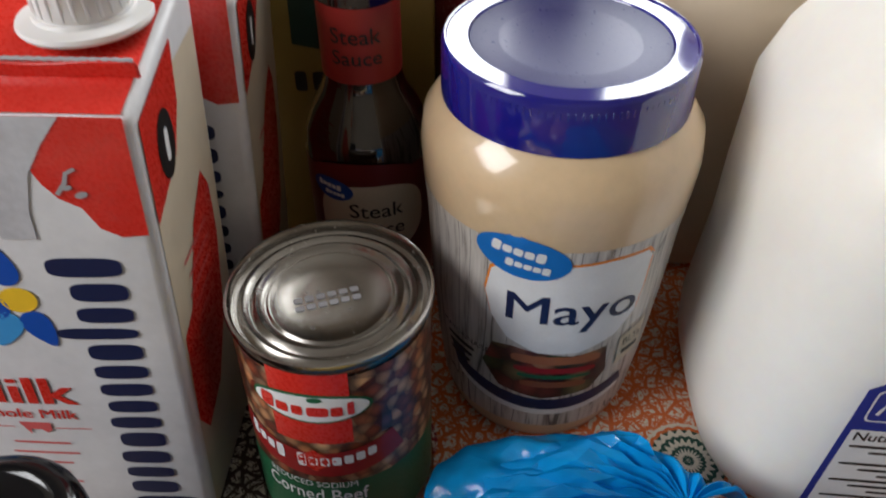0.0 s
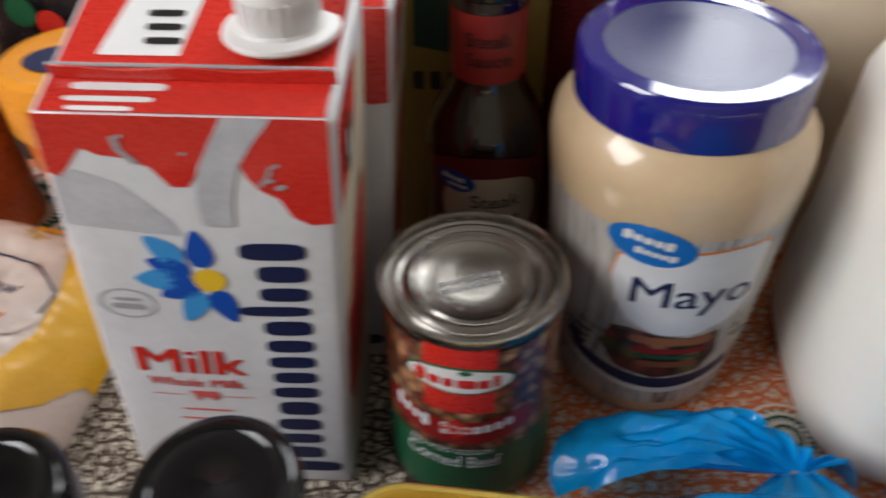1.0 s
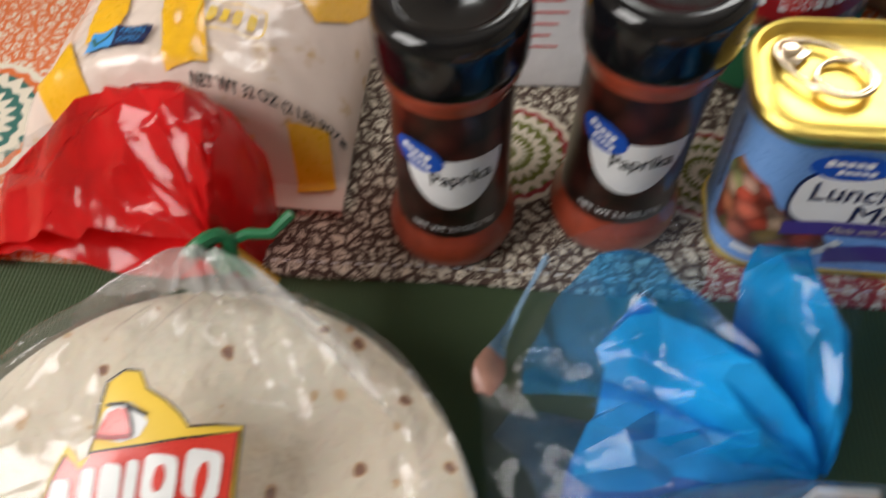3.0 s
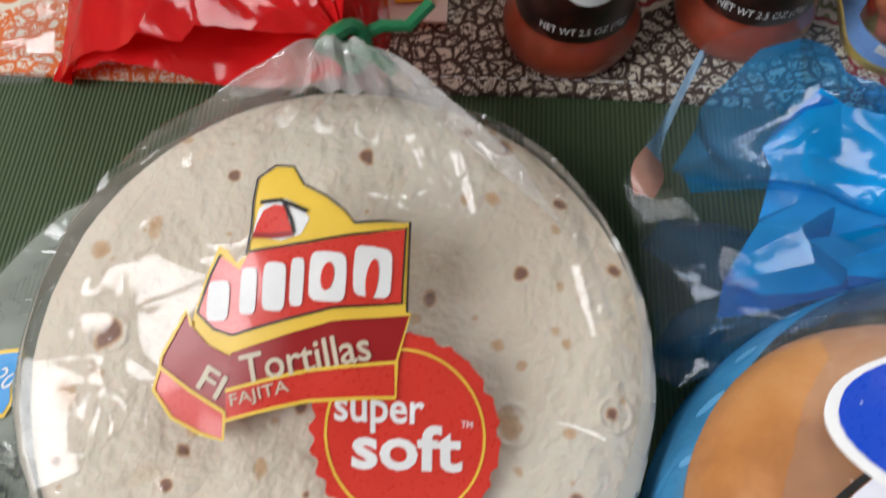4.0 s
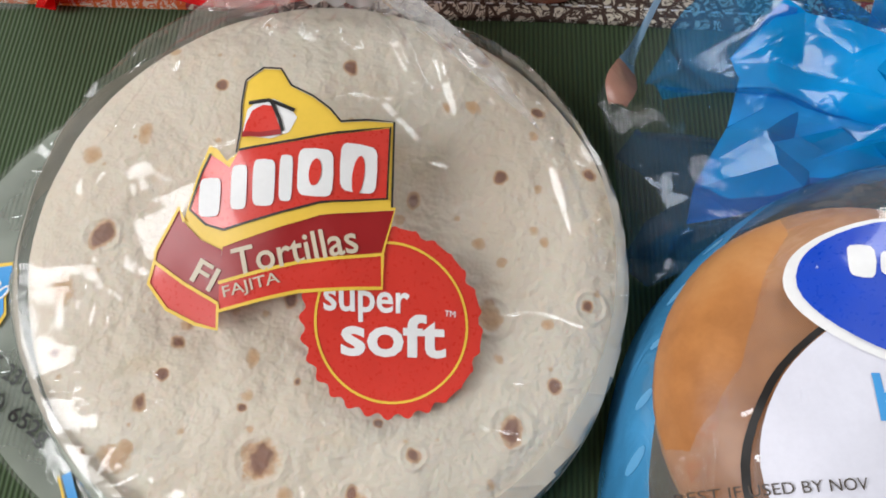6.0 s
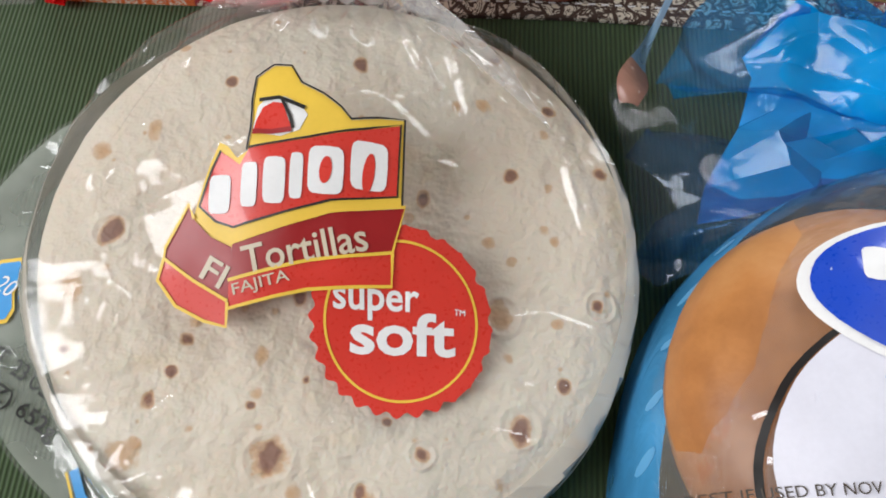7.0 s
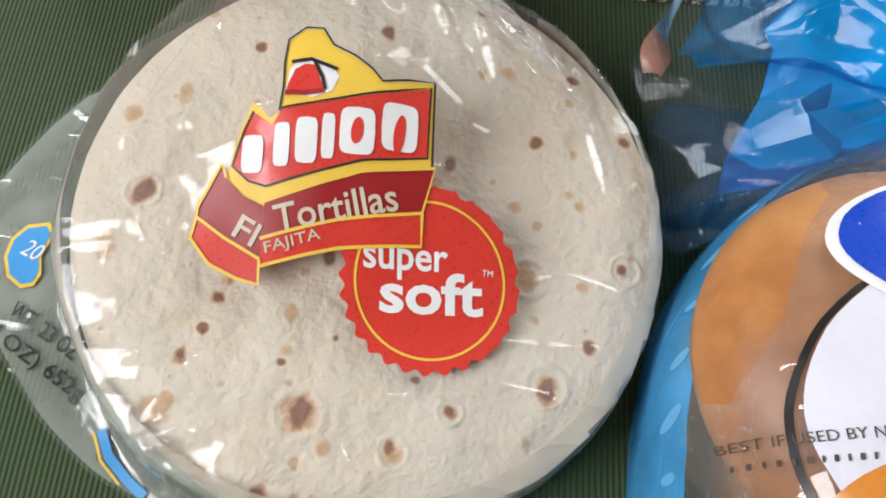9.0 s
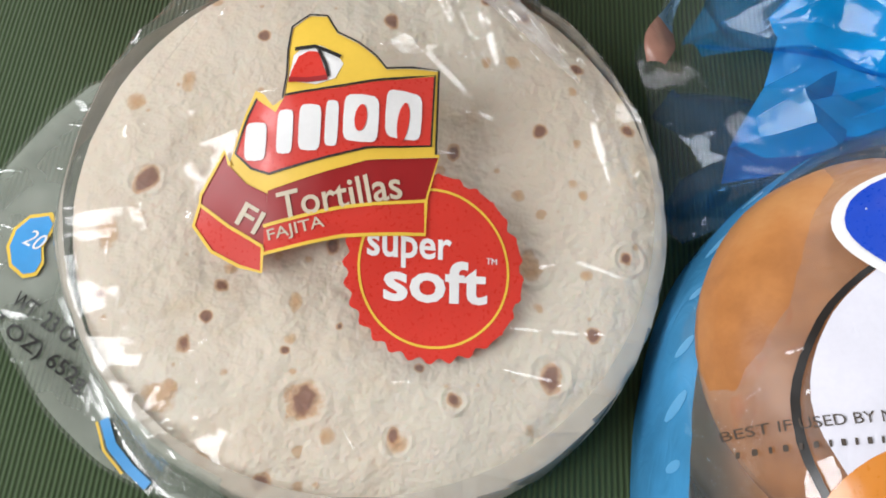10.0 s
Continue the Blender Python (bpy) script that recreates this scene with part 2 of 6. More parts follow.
DARK_RED_PLASTIC = plain("dark_red_bottle_plastic", (0.12, 0.012, 0.014), 0.25, vary=0.15, coat=0.5)
# pale jug plastic darkened to tan: the back row's shade is in this colour
SHADED_CREAM = plain("shaded_cream_plastic", (0.55, 0.45, 0.33), 0.4, vary=0.06, scale=15)
TIE_GREEN = plain("green_twist_tie", (0.01, 0.16, 0.06), 0.35)

BAG_FILM = film("creased_clear_film", (0.98, 0.98, 0.98), 0.06, (0.85, 0.85, 0.85), gloss=1.05, rough=0.08, wrinkle=0.36, scale=26, crease=1.0)
TAIL_FILM = film("thin_clear_film", (0.93, 0.95, 0.97), 0.04, (0.5, 0.58, 0.66), gloss=0.32, rough=0.07, wrinkle=0.12, scale=60, crease=0.25)
HAZY_FILM = film("hazy_clear_film", (0.95, 0.95, 0.95), 0.40, (0.56, 0.62, 0.54), gloss=0.8, rough=0.10, wrinkle=0.4, scale=35, crease=0.4)
CLEAR_FILM = film("clear_film", (0.98, 0.98, 0.98), 0.075, (0.85, 0.85, 0.85), gloss=1.3, rough=0.05, wrinkle=0.6, scale=45)
NECK_FILM = film("gathered_clear_film", (0.95, 0.95, 0.95), 0.30, (0.85, 0.84, 0.84), gloss=1.5, rough=0.08, wrinkle=0.6, scale=80)
RED_FILM = film("red_film", (0.80, 0.05, 0.04), 0.62, (0.60, 0.012, 0.014), 0.7, 0.12, 0.35, 30, crease=0.3)
BLUE_FILM = film("blue_film", (0.05, 0.50, 0.90), 0.72, (0.004, 0.33, 0.78), 0.7, 0.13, 0.22, 60, crease=0.3)
BLUE_DENSE = film("dense_blue_film", (0.05, 0.40, 0.75), 0.88, (0.010, 0.27, 0.62), 1.2, 0.10, 0.4, 30)


def wood_label():
    """Whitewashed plank print: grey-white boards with dark seams and streaks."""
    m, t, p = nodes_of("plank_print")
    v = coords(t, (1, 1, 0.06))
    streak = noise_tex(t, v, 420, 4, 0.6)
    col = ramp(t, streak, [(0.32, (0.16, 0.13, 0.11)), (0.46, (0.50, 0.46, 0.42)), (0.7, (0.66, 0.62, 0.57))])
    seams = ramp(t, noise_tex(t, coords(t, (1, 1, 0.01)), 130, 1, 0.3), [(0.485, 0.0), (0.5, 1.0), (0.515, 0.0)])
    link(t, mix(t, seams, col, (0.05, 0.04, 0.035)), p.inputs["Base Color"])
    p.inputs["Roughness"].default_value = 0.35
    p.inputs["Coat Weight"].default_value = 0.4
    return m


def food_print(name, stops, scale, rand=1.0, rough=0.35):
    """A printed picture of small food pieces, shaded piece by piece."""
    m, t, p = nodes_of(name)
    v = coords(t)
    vo = t.nodes.new("ShaderNodeTexVoronoi")
    vo.inputs["Scale"].default_value, vo.inputs["Randomness"].default_value = scale, rand
    link(t, v, vo.inputs["Vector"])
    sep = t.nodes.new("ShaderNodeSeparateColor")
    link(t, vo.outputs["Color"], sep.inputs[0])
    piece = ramp(t, sep.outputs[0], stops)
    edge = ramp(t, calc(t, "ADD", vo.outputs["Distance"], calc(t, "MULTIPLY", noise_tex(t, v, scale * 4), 0.25)), [(0.30, 1.0), (0.85, 0.22)])
    link(t, mix(t, 1.0, piece, edge, "MULTIPLY"), p.inputs["Base Color"])
    p.inputs["Roughness"].default_value = rough
    p.inputs["Coat Weight"].default_value = 0.4
    return m


WOOD_LABEL = wood_label()
HASH_PRINT = food_print("hash_print", [(0.0, (0.16, 0.03, 0.015)), (0.35, (0.32, 0.08, 0.035)), (0.6, (0.56, 0.22, 0.09)), (0.85, (0.70, 0.42, 0.22)), (1.0, (0.12, 0.03, 0.04))], 190)
SALAD_PRINT = food_print("salad_print", [(0.0, (0.50, 0.06, 0.03)), (0.4, (0.62, 0.16, 0.10)), (0.6, (0.12, 0.25, 0.04)), (0.8, (0.66, 0.40, 0.30)), (1.0, (0.40, 0.05, 0.03))], 120)
BURGER_PRINT = food_print("sandwich_print", [(0.0, (0.10, 0.02, 0.015)), (0.4, (0.28, 0.05, 0.03)), (0.6, (0.07, 0.09, 0.03)), (0.8, (0.42, 0.20, 0.09)), (1.0, (0.20, 0.03, 0.02))], 110)
CHILI_PRINT = food_print("dried_pepper_print", [(0.0, (0.02, 0.004, 0.003)), (0.6, (0.035, 0.008, 0.005)), (0.9, (0.12, 0.018, 0.01)), (1.0, (0.05, 0.008, 0.005))], 90)


# ---- building helpers ----
def thing(name, x, y, z=0.0, turn=0.0, label="", category="", group=""):
    ob = new(name)
    ob.empty_display_size = 0.02
    ob.matrix_world = pose(x, y, z, 0, 0, turn)
    return tagged(ob, label, category, group)


def mesh_of(name, bm, material, smooth=True):
    bmesh.ops.recalc_face_normals(bm, faces=bm.faces)
    me = bpy.data.meshes.new(name)
    bm.to_mesh(me)
    bm.free()
    me.materials.append(material)
    if smooth:
        me.shade_smooth()
        me.set_sharp_from_angle(angle=radians(38))
    return me


def part(name, bm, material, parent, label="", smooth=True):
    ob = new(name, mesh_of(name, bm, material, smooth))
    ob.parent = parent
    return tagged(ob, label)


def setting(name, bm, material, label, smooth=False):
    return tagged(new(name, mesh_of(name, bm, material, smooth)), label, kind="structure")


def box(x0, x1, y0, y1, z0, z1, r=0.0, seg=2, bm=None):
    bm = bm or bmesh.new()
    made = bmesh.ops.create_cube(bm, size=1, matrix=Matrix.Translation(((x0 + x1) / 2, (y0 + y1) / 2, (z0 + z1) / 2)) @ Matrix.Diagonal((x1 - x0, y1 - y0, z1 - z0, 1)))
    if r:
        edges = list({e for v in made["verts"] for e in v.link_edges})
        bmesh.ops.bevel(bm, geom=edges, offset=r, segments=seg, profile=0.5, affect="EDGES")
    return bm


def lathe(profile, n=64, x=0.0, y=0.0, sx=1.0, sy=1.0):
    """A turned form from (radius, height) pairs, from the bottom up; the ends close."""
    bm = bmesh.new()
    rings = []
    for r, z in profile:
        rings.append([bm.verts.new((x + sx * r * math.cos(2 * math.pi * i / n), y + sy * r * math.sin(2 * math.pi * i / n), z)) for i in range(n)])
    for a, b in zip(rings, rings[1:]):
        for i in range(n):
            bm.faces.new((a[i], a[(i + 1) % n], b[(i + 1) % n], b[i]))
    bm.faces.new(rings[0][::-1])
    bm.faces.new(rings[-1])
    return bm


def band(radius, z0, z1, n=64, thick=0.0003, turn0=0.0, turn1=360.0, rows=1):
    """A printed wrap round a cylinder; angles from the front, to the right."""
    bm = bmesh.new()
    full = turn1 - turn0 >= 360
    cols = []
    for i in range(n + (not full)):
        a = radians(turn0 + (turn1 - turn0) * i / n)
        cols.append([bm.verts.new(((radius(z) if callable(radius) else radius) * math.sin(a) * (1 + thick * 20), -(radius(z) if callable(radius) else radius) * math.cos(a) * (1 + thick * 20), z))
                     for z in [z0 + (z1 - z0) * k / rows for k in range(rows + 1)]])
    if full:
        cols.append(cols[0])
    for a, b in zip(cols, cols[1:]):
        for k in range(rows):
            bm.faces.new((a[k], b[k], b[k + 1], a[k + 1]))
    return bm


def refine(bm, seg):
    bmesh.ops.triangulate(bm, faces=bm.faces)
    for _ in range(7):
        long = [e for e in bm.edges if e.calc_length() > seg]
        if not long:
            break
        bmesh.ops.subdivide_edges(bm, edges=long, cuts=1)
        bmesh.ops.triangulate(bm, faces=bm.faces)
    return bm


def outline(points, seg=0.004):
    bm = bmesh.new()
    bm.faces.new([bm.verts.new((u, v, 0)) for u, v in points])
    return refine(bm, seg)


def oval(cu, cv, a, b, turn=0.0, n=40, power=2.0):
    pts = []
    for i in range(n):
        w = 2 * math.pi * i / n
        c, s = math.cos(w), math.sin(w)
        u, v = a * math.copysign(abs(c) ** (2 / power), c), b * math.copysign(abs(s) ** (2 / power), s)
        k = radians(turn)
        pts.append((cu + u * math.cos(k) - v * math.sin(k), cv + u * math.sin(k) + v * math.cos(k)))
    return pts


def ring_shape(outer, inner, seg=0.004):
    bm = bmesh.new()
    a, b = [bm.verts.new((u, v, 0)) for u, v in outer], [bm.verts.new((u, v, 0)) for u, v in inner]
    for i in range(len(a)):
        j = (i + 1) % len(a)
        bm.faces.new((a[i], a[j], b[j], b[i]))
    return refine(bm, seg)


def stroke(points, width, seg=0.004):
    bm = bmesh.new()
    left, right = [], []
    for i, (u, v) in enumerate(points):
        p, q = points[max(0, i - 1)], points[min(len(points) - 1, i + 1)]
        d = Vector((q[0] - p[0], q[1] - p[1])).normalized() * width / 2
        left.append(bm.verts.new((u - d.y, v + d.x, 0)))
        right.append(bm.verts.new((u + d.y, v - d.x, 0)))
    for i in range(len(points) - 1):
        bm.faces.new((left[i], right[i], right[i + 1], left[i + 1]))
    return refine(bm, seg)


def bars(rows, seg=0.004):
    """Rounded bars (centre u, v, width, height) in place of lettering."""
    return [outline(oval(u, v, w / 2, h / 2, n=16, power=5), seg) for u, v, w, h in rows]


def words(body, cu, cv, width, height=None, turn=0.0, bold=0.0, slant=0.0, seg=0.004):
    """Lettering in the built-in font, fitted to a width (and height), centred."""
    data = bpy.data.curves.new("words", "FONT")
    data.body, data.size, data.resolution_u = body, 1.0, 3
    data.shear = slant
    data.offset = 0.0 if "M" in body else bold * 0.6
    ob = new("words", data)
    bpy.context.view_layer.update()
    me = bpy.data.meshes.new_from_object(ob.evaluated_get(bpy.context.evaluated_depsgraph_get()))
    bpy.data.objects.remove(ob)
    bpy.data.curves.remove(data)
    bm = bmesh.new()
    bm.from_mesh(me)
    bpy.data.meshes.remove(me)
    xs, ys = [v.co.x for v in bm.verts], [v.co.y for v in bm.verts]
    k = width / (max(xs) - min(xs))
    ky = height / (max(ys) - min(ys)) if height else k
    mx, my, a = (max(xs) + min(xs)) / 2, (max(ys) + min(ys)) / 2, radians(turn)
    for v in bm.verts:
        u, w = (v.co.x - mx) * k, (v.co.y - my) * ky
        v.co = (cu + u * math.cos(a) - w * math.sin(a), cv + u * math.sin(a) + w * math.cos(a), 0)
    refine(bm, seg)
    if bold and "M" in body:
        # heavier strokes: the same letters again, shifted a little, each a hair higher
        src = bm.copy()
        for i, (sx, sy) in enumerate(((1, 0), (-1, 0))):
            more = src.copy()
            for v in more.verts:
                v.co += Vector((sx * bold * k * 0.8, sy * bold * ky * 0.5, 0.00001 * (i + 1)))
            tmp = bpy.data.meshes.new("tmp")
            more.to_mesh(tmp)
            more.free()
            bm.from_mesh(tmp)
            bpy.data.meshes.remove(tmp)
        src.free()
    return bm


def wrap(bm, where, depth):
    """Lay a flat print on a surface: where(u, v, depth) gives its place."""
    for v in bm.verts:
        v.co = where(v.co.x, v.co.y, depth + v.co.z)
    return bm


def round_can(radius):
    def where(u, v, d):
        r = radius(v) if callable(radius) else radius
        return Vector(((r + d) * math.sin(u / r), -(r + d) * math.cos(u / r), v))
    return where


def printed(name, bm, where, layer, material, parent, label=""):
    for one in bm if isinstance(bm, list) else [bm]:
        ob = part(name, wrap(one, where, 0.00025 + 0.0002 * layer), material, parent, label)
    return ob


def tube(points, radius, n=10, closed=False):
    bm = bmesh.new()
    pts = [Vector(p) for p in points]
    rings = []
    m = len(pts)
    for i, p in enumerate(pts):
        d = (pts[(i + 1) % m] - pts[i - 1]) if closed else (pts[min(m - 1, i + 1)] - pts[max(0, i - 1)])
        q = d.to_track_quat("Z", "Y")
        r = radius(i / (m - 1)) if callable(radius) else radius
        rings.append([bm.verts.new(p + q @ Vector((r * math.cos(2 * math.pi * k / n), r * math.sin(2 * math.pi * k / n), 0))) for k in range(n)])
    pairs = list(zip(rings, rings[1:])) + ([(rings[-1], rings[0])] if closed else [])
    for a, b in pairs:
        for k in range(n):
            bm.faces.new((a[k], a[(k + 1) % n], b[(k + 1) % n], b[k]))
    if not closed:
        bm.faces.new(rings[0][::-1])
        bm.faces.new(rings[-1])
    return bm


def smooth01(x):
    x = max(0.0, min(1.0, x))
    return x * x * (3 - 2 * x)


def fold(x, y, scale, seed=0.0):
    """Sharp-crested creases, about -0.5 to 0.5."""
    a = abs(noise.noise(Vector((x * scale, y * scale, seed))))
    b = abs(noise.noise(Vector((x * scale * 2.3, y * scale * 2.3, seed + 7))))
    return 0.65 * (0.5 - 2 * a) + 0.35 * (0.5 - 2 * b)


def sheet(nu, nv, where, thick=0.0):
    """A grid of (u, v) in 0..1, placed by where(u, v)."""
    bm = bmesh.new()
    g = [[bm.verts.new(where(i / nu, j / nv)) for j in range(nv + 1)] for i in range(nu + 1)]
    for i in range(nu):
        for j in range(nv):
            bm.faces.new((g[i][j], g[i + 1][j], g[i + 1][j + 1], g[i][j + 1]))
    bmesh.ops.remove_doubles(bm, verts=bm.verts, dist=1e-6)
    return bm


def crumpled(nu, nv, where, seed, jolt=0.0055):
    """A creased sheet of flat facets: a coarse, jolted net of triangles."""
    rnd = random.Random(seed)
    bm = bmesh.new()
    g = []
    for i in range(nu + 1):
        col = []
        for j in range(nv + 1):
            inner = 0 < i < nu and 0 < j
            u = (i + (rnd.uniform(-0.34, 0.34) if inner else 0)) / nu
            v = (j + (rnd.uniform(-0.34, 0.34) if inner and j < nv else rnd.uniform(-0.45, 0.1) if j else 0)) / nv
            u, v = max(0.0, min(1.0, u)), max(0.0, min(1.0, v))
            p = where(u, v) + Vector((0, 0, rnd.uniform(-1, 1) * jolt * min(1, v * 2)))
            p.z = max(0.0025, p.z)
            col.append(bm.verts.new(p))
        g.append(col)
    for i in range(nu):
        for j in range(nv):
            a, b, c, d = g[i][j], g[i + 1][j], g[i + 1][j + 1], g[i][j + 1]
            for f in (((a, b, c), (a, c, d)) if rnd.random() < 0.5 else ((a, b, d), (b, c, d))):
                bm.faces.new(f)
    bmesh.ops.subdivide_edges(bm, edges=bm.edges[:], cuts=3, smooth=0.7)
    for v in bm.verts:
        v.co.z = max(0.0025, v.co.z + 0.0022 * fold(v.co.x, v.co.y, 55, seed) + 0.0010 * fold(v.co.x, v.co.y, 130, seed + 2))
    return bm


# ---- room ----
X0, X1, Y0, Y1, ZF, ZC = -1.4, 2.1, -2.2, 1.3, -0.756, 1.85
setting("floor", box(X0 - 0.15, X1 + 0.15, Y0 - 0.15, Y1 + 0.15, ZF - 0.1, ZF), FLOOR, "brown wooden floor of the room")
setting("ceiling", box(X0 - 0.15, X1 + 0.15, Y0 - 0.15, Y1 + 0.15, ZC, ZC + 0.1), CEILING, "plain white painted ceiling")
bm = box(X0, -0.15, Y1, Y1 + 0.15, ZF, ZC)
box(0.08, 0.24, Y1, Y1 + 0.15, ZF, ZC, bm=bm)
box(1.20, X1, Y1, Y1 + 0.15, ZF, ZC, bm=bm)
for a, b in ((-0.15, 0.08), (0.24, 1.20)):
    box(a, b, Y1, Y1 + 0.15, ZF, 0.46, bm=bm)
    box(a, b, Y1, Y1 + 0.15, 1.48, ZC, bm=bm)
setting("wall_north", bm, WALL, "plain beige painted wall with two window openings")
for k, (a, b) in enumerate(((-0.15, 0.08), (0.24, 1.20))):
    bm = box(a, a + 0.02, Y1 + 0.06, Y1 + 0.11, 0.46, 1.48)
    box(b - 0.02, b, Y1 + 0.06, Y1 + 0.11, 0.46, 1.48, bm=bm)
    box(a + 0.02, b - 0.02, Y1 + 0.06, Y1 + 0.11, 0.46, 0.49, bm=bm)
    box(a + 0.02, b - 0.02, Y1 + 0.06, Y1 + 0.11, 1.45, 1.48, bm=bm)
    setting("window_%d" % (k + 2), bm, WHITE_PAINT, "white painted window frame")
setting("wall_south", box(X0, X1, Y0 - 0.15, Y0, ZF, ZC), WALL, "plain beige painted wall")
setting("wall_east", box(X1, X1 + 0.15, Y0 - 0.15, Y1 + 0.15, ZF, ZC), WALL, "plain beige painted wall")
bm = box(X0 - 0.15, X0, Y0 - 0.15, -0.95, ZF, ZC)
box(X0 - 0.15, X0, 0.05, Y1 + 0.15, ZF, ZC, bm=bm)
box(X0 - 0.15, X0, -0.95, 0.05, ZF, 0.55, bm=bm)
box(X0 - 0.15, X0, -0.95, 0.05, 1.65, ZC, bm=bm)
setting("wall_west", bm, WALL, "plain beige painted wall with a window opening")
bm = bmesh.new()
for a in ((-0.95, -0.92, 0.55, 1.65), (0.02, 0.05, 0.55, 1.65), (-0.92, 0.02, 0.55, 0.59), (-0.92, 0.02, 1.61, 1.65), (-0.47, -0.43, 0.59, 1.61)):
    box(X0 - 0.10, X0 - 0.05, a[0], a[1], a[2], a[3], bm=bm)
setting("window_1", bm, WHITE_PAINT, "white painted window frame with two lights")
table = thing("dining_table", -0.1, 0.1, ZF, 0, "brown wooden dining table under the cloth", "table")
part("tabletop", box(-0.75, 0.75, -0.6, 0.5, 0.716, 0.752, 0.006), WOOD, table)
for px, py in ((-0.68, -0.53), (0.68, -0.53), (-0.68, 0.43), (0.68, 0.43)):
    part("leg", box(px - 0.035, px + 0.035, py - 0.035, py + 0.035, 0, 0.716, 0.004), WOOD, table)

# ---- cloths ----
bm = sheet(90, 60, lambda u, v: Vector((-0.62 + 1.0 * u, -0.40 + 0.52 * v, -0.0020 + 0.0003 * noise.noise(Vector((u * 9, v * 7, 2))))))
ret = bmesh.ops.extrude_face_region(bm, geom=bm.faces[:])
for v in [g for g in ret["geom"] if isinstance(g, bmesh.types.BMVert)]:
    v.co.z = -0.0038
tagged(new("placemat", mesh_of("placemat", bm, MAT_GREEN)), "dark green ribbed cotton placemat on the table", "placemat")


def runner_place(u, v):
    x = -0.72 + 1.25 * u
    edge = 0.0895 - 0.022 * (x + 0.2) + 0.0016 * noise.noise(Vector((x * 14, 0, 5)))
    y = edge + (0.58 - edge) * v
    return Vector((x, y, 0.0002 + 0.0006 * noise.noise(Vector((x * 13, y * 13, 3)))))


bm = sheet(160, 80, runner_place)
ret = bmesh.ops.extrude_face_region(bm, geom=bm.faces[:])
for v in [g for g in ret["geom"] if isinstance(g, bmesh.types.BMVert)]:
    v.co.z -= 0.0014
runner = tagged(new("table_runner", mesh_of("table_runner", bm, CLOTH)), "cream cotton table runner printed with brown, green, red and orange medallions", "tablecloth")

part("hem", sheet(160, 3, lambda u, v: runner_place(u, 0.0) + Vector((0, 0.0002 + 0.0075 * v, 0.0007 + 0.0003 * math.sin(math.pi * v)))), CLOTH, runner, "plain stitched cotton hem")
stitch = mesh_of("stitch", box(-0.0014, 0.0014, -0.0003, 0.0003, -0.0001, 0.0004, 0.0001, 1), WHITE)
for k in range(150):
    o = new("stitch", stitch)
    o.parent, o.location = runner, runner_place((k + 0.5) / 240 + 0.2, 0.0) + Vector((0, 0.0068, 0.0008))


# ---- milk cartons ----
CW, CD, CH = 0.099, 0.062, 0.188


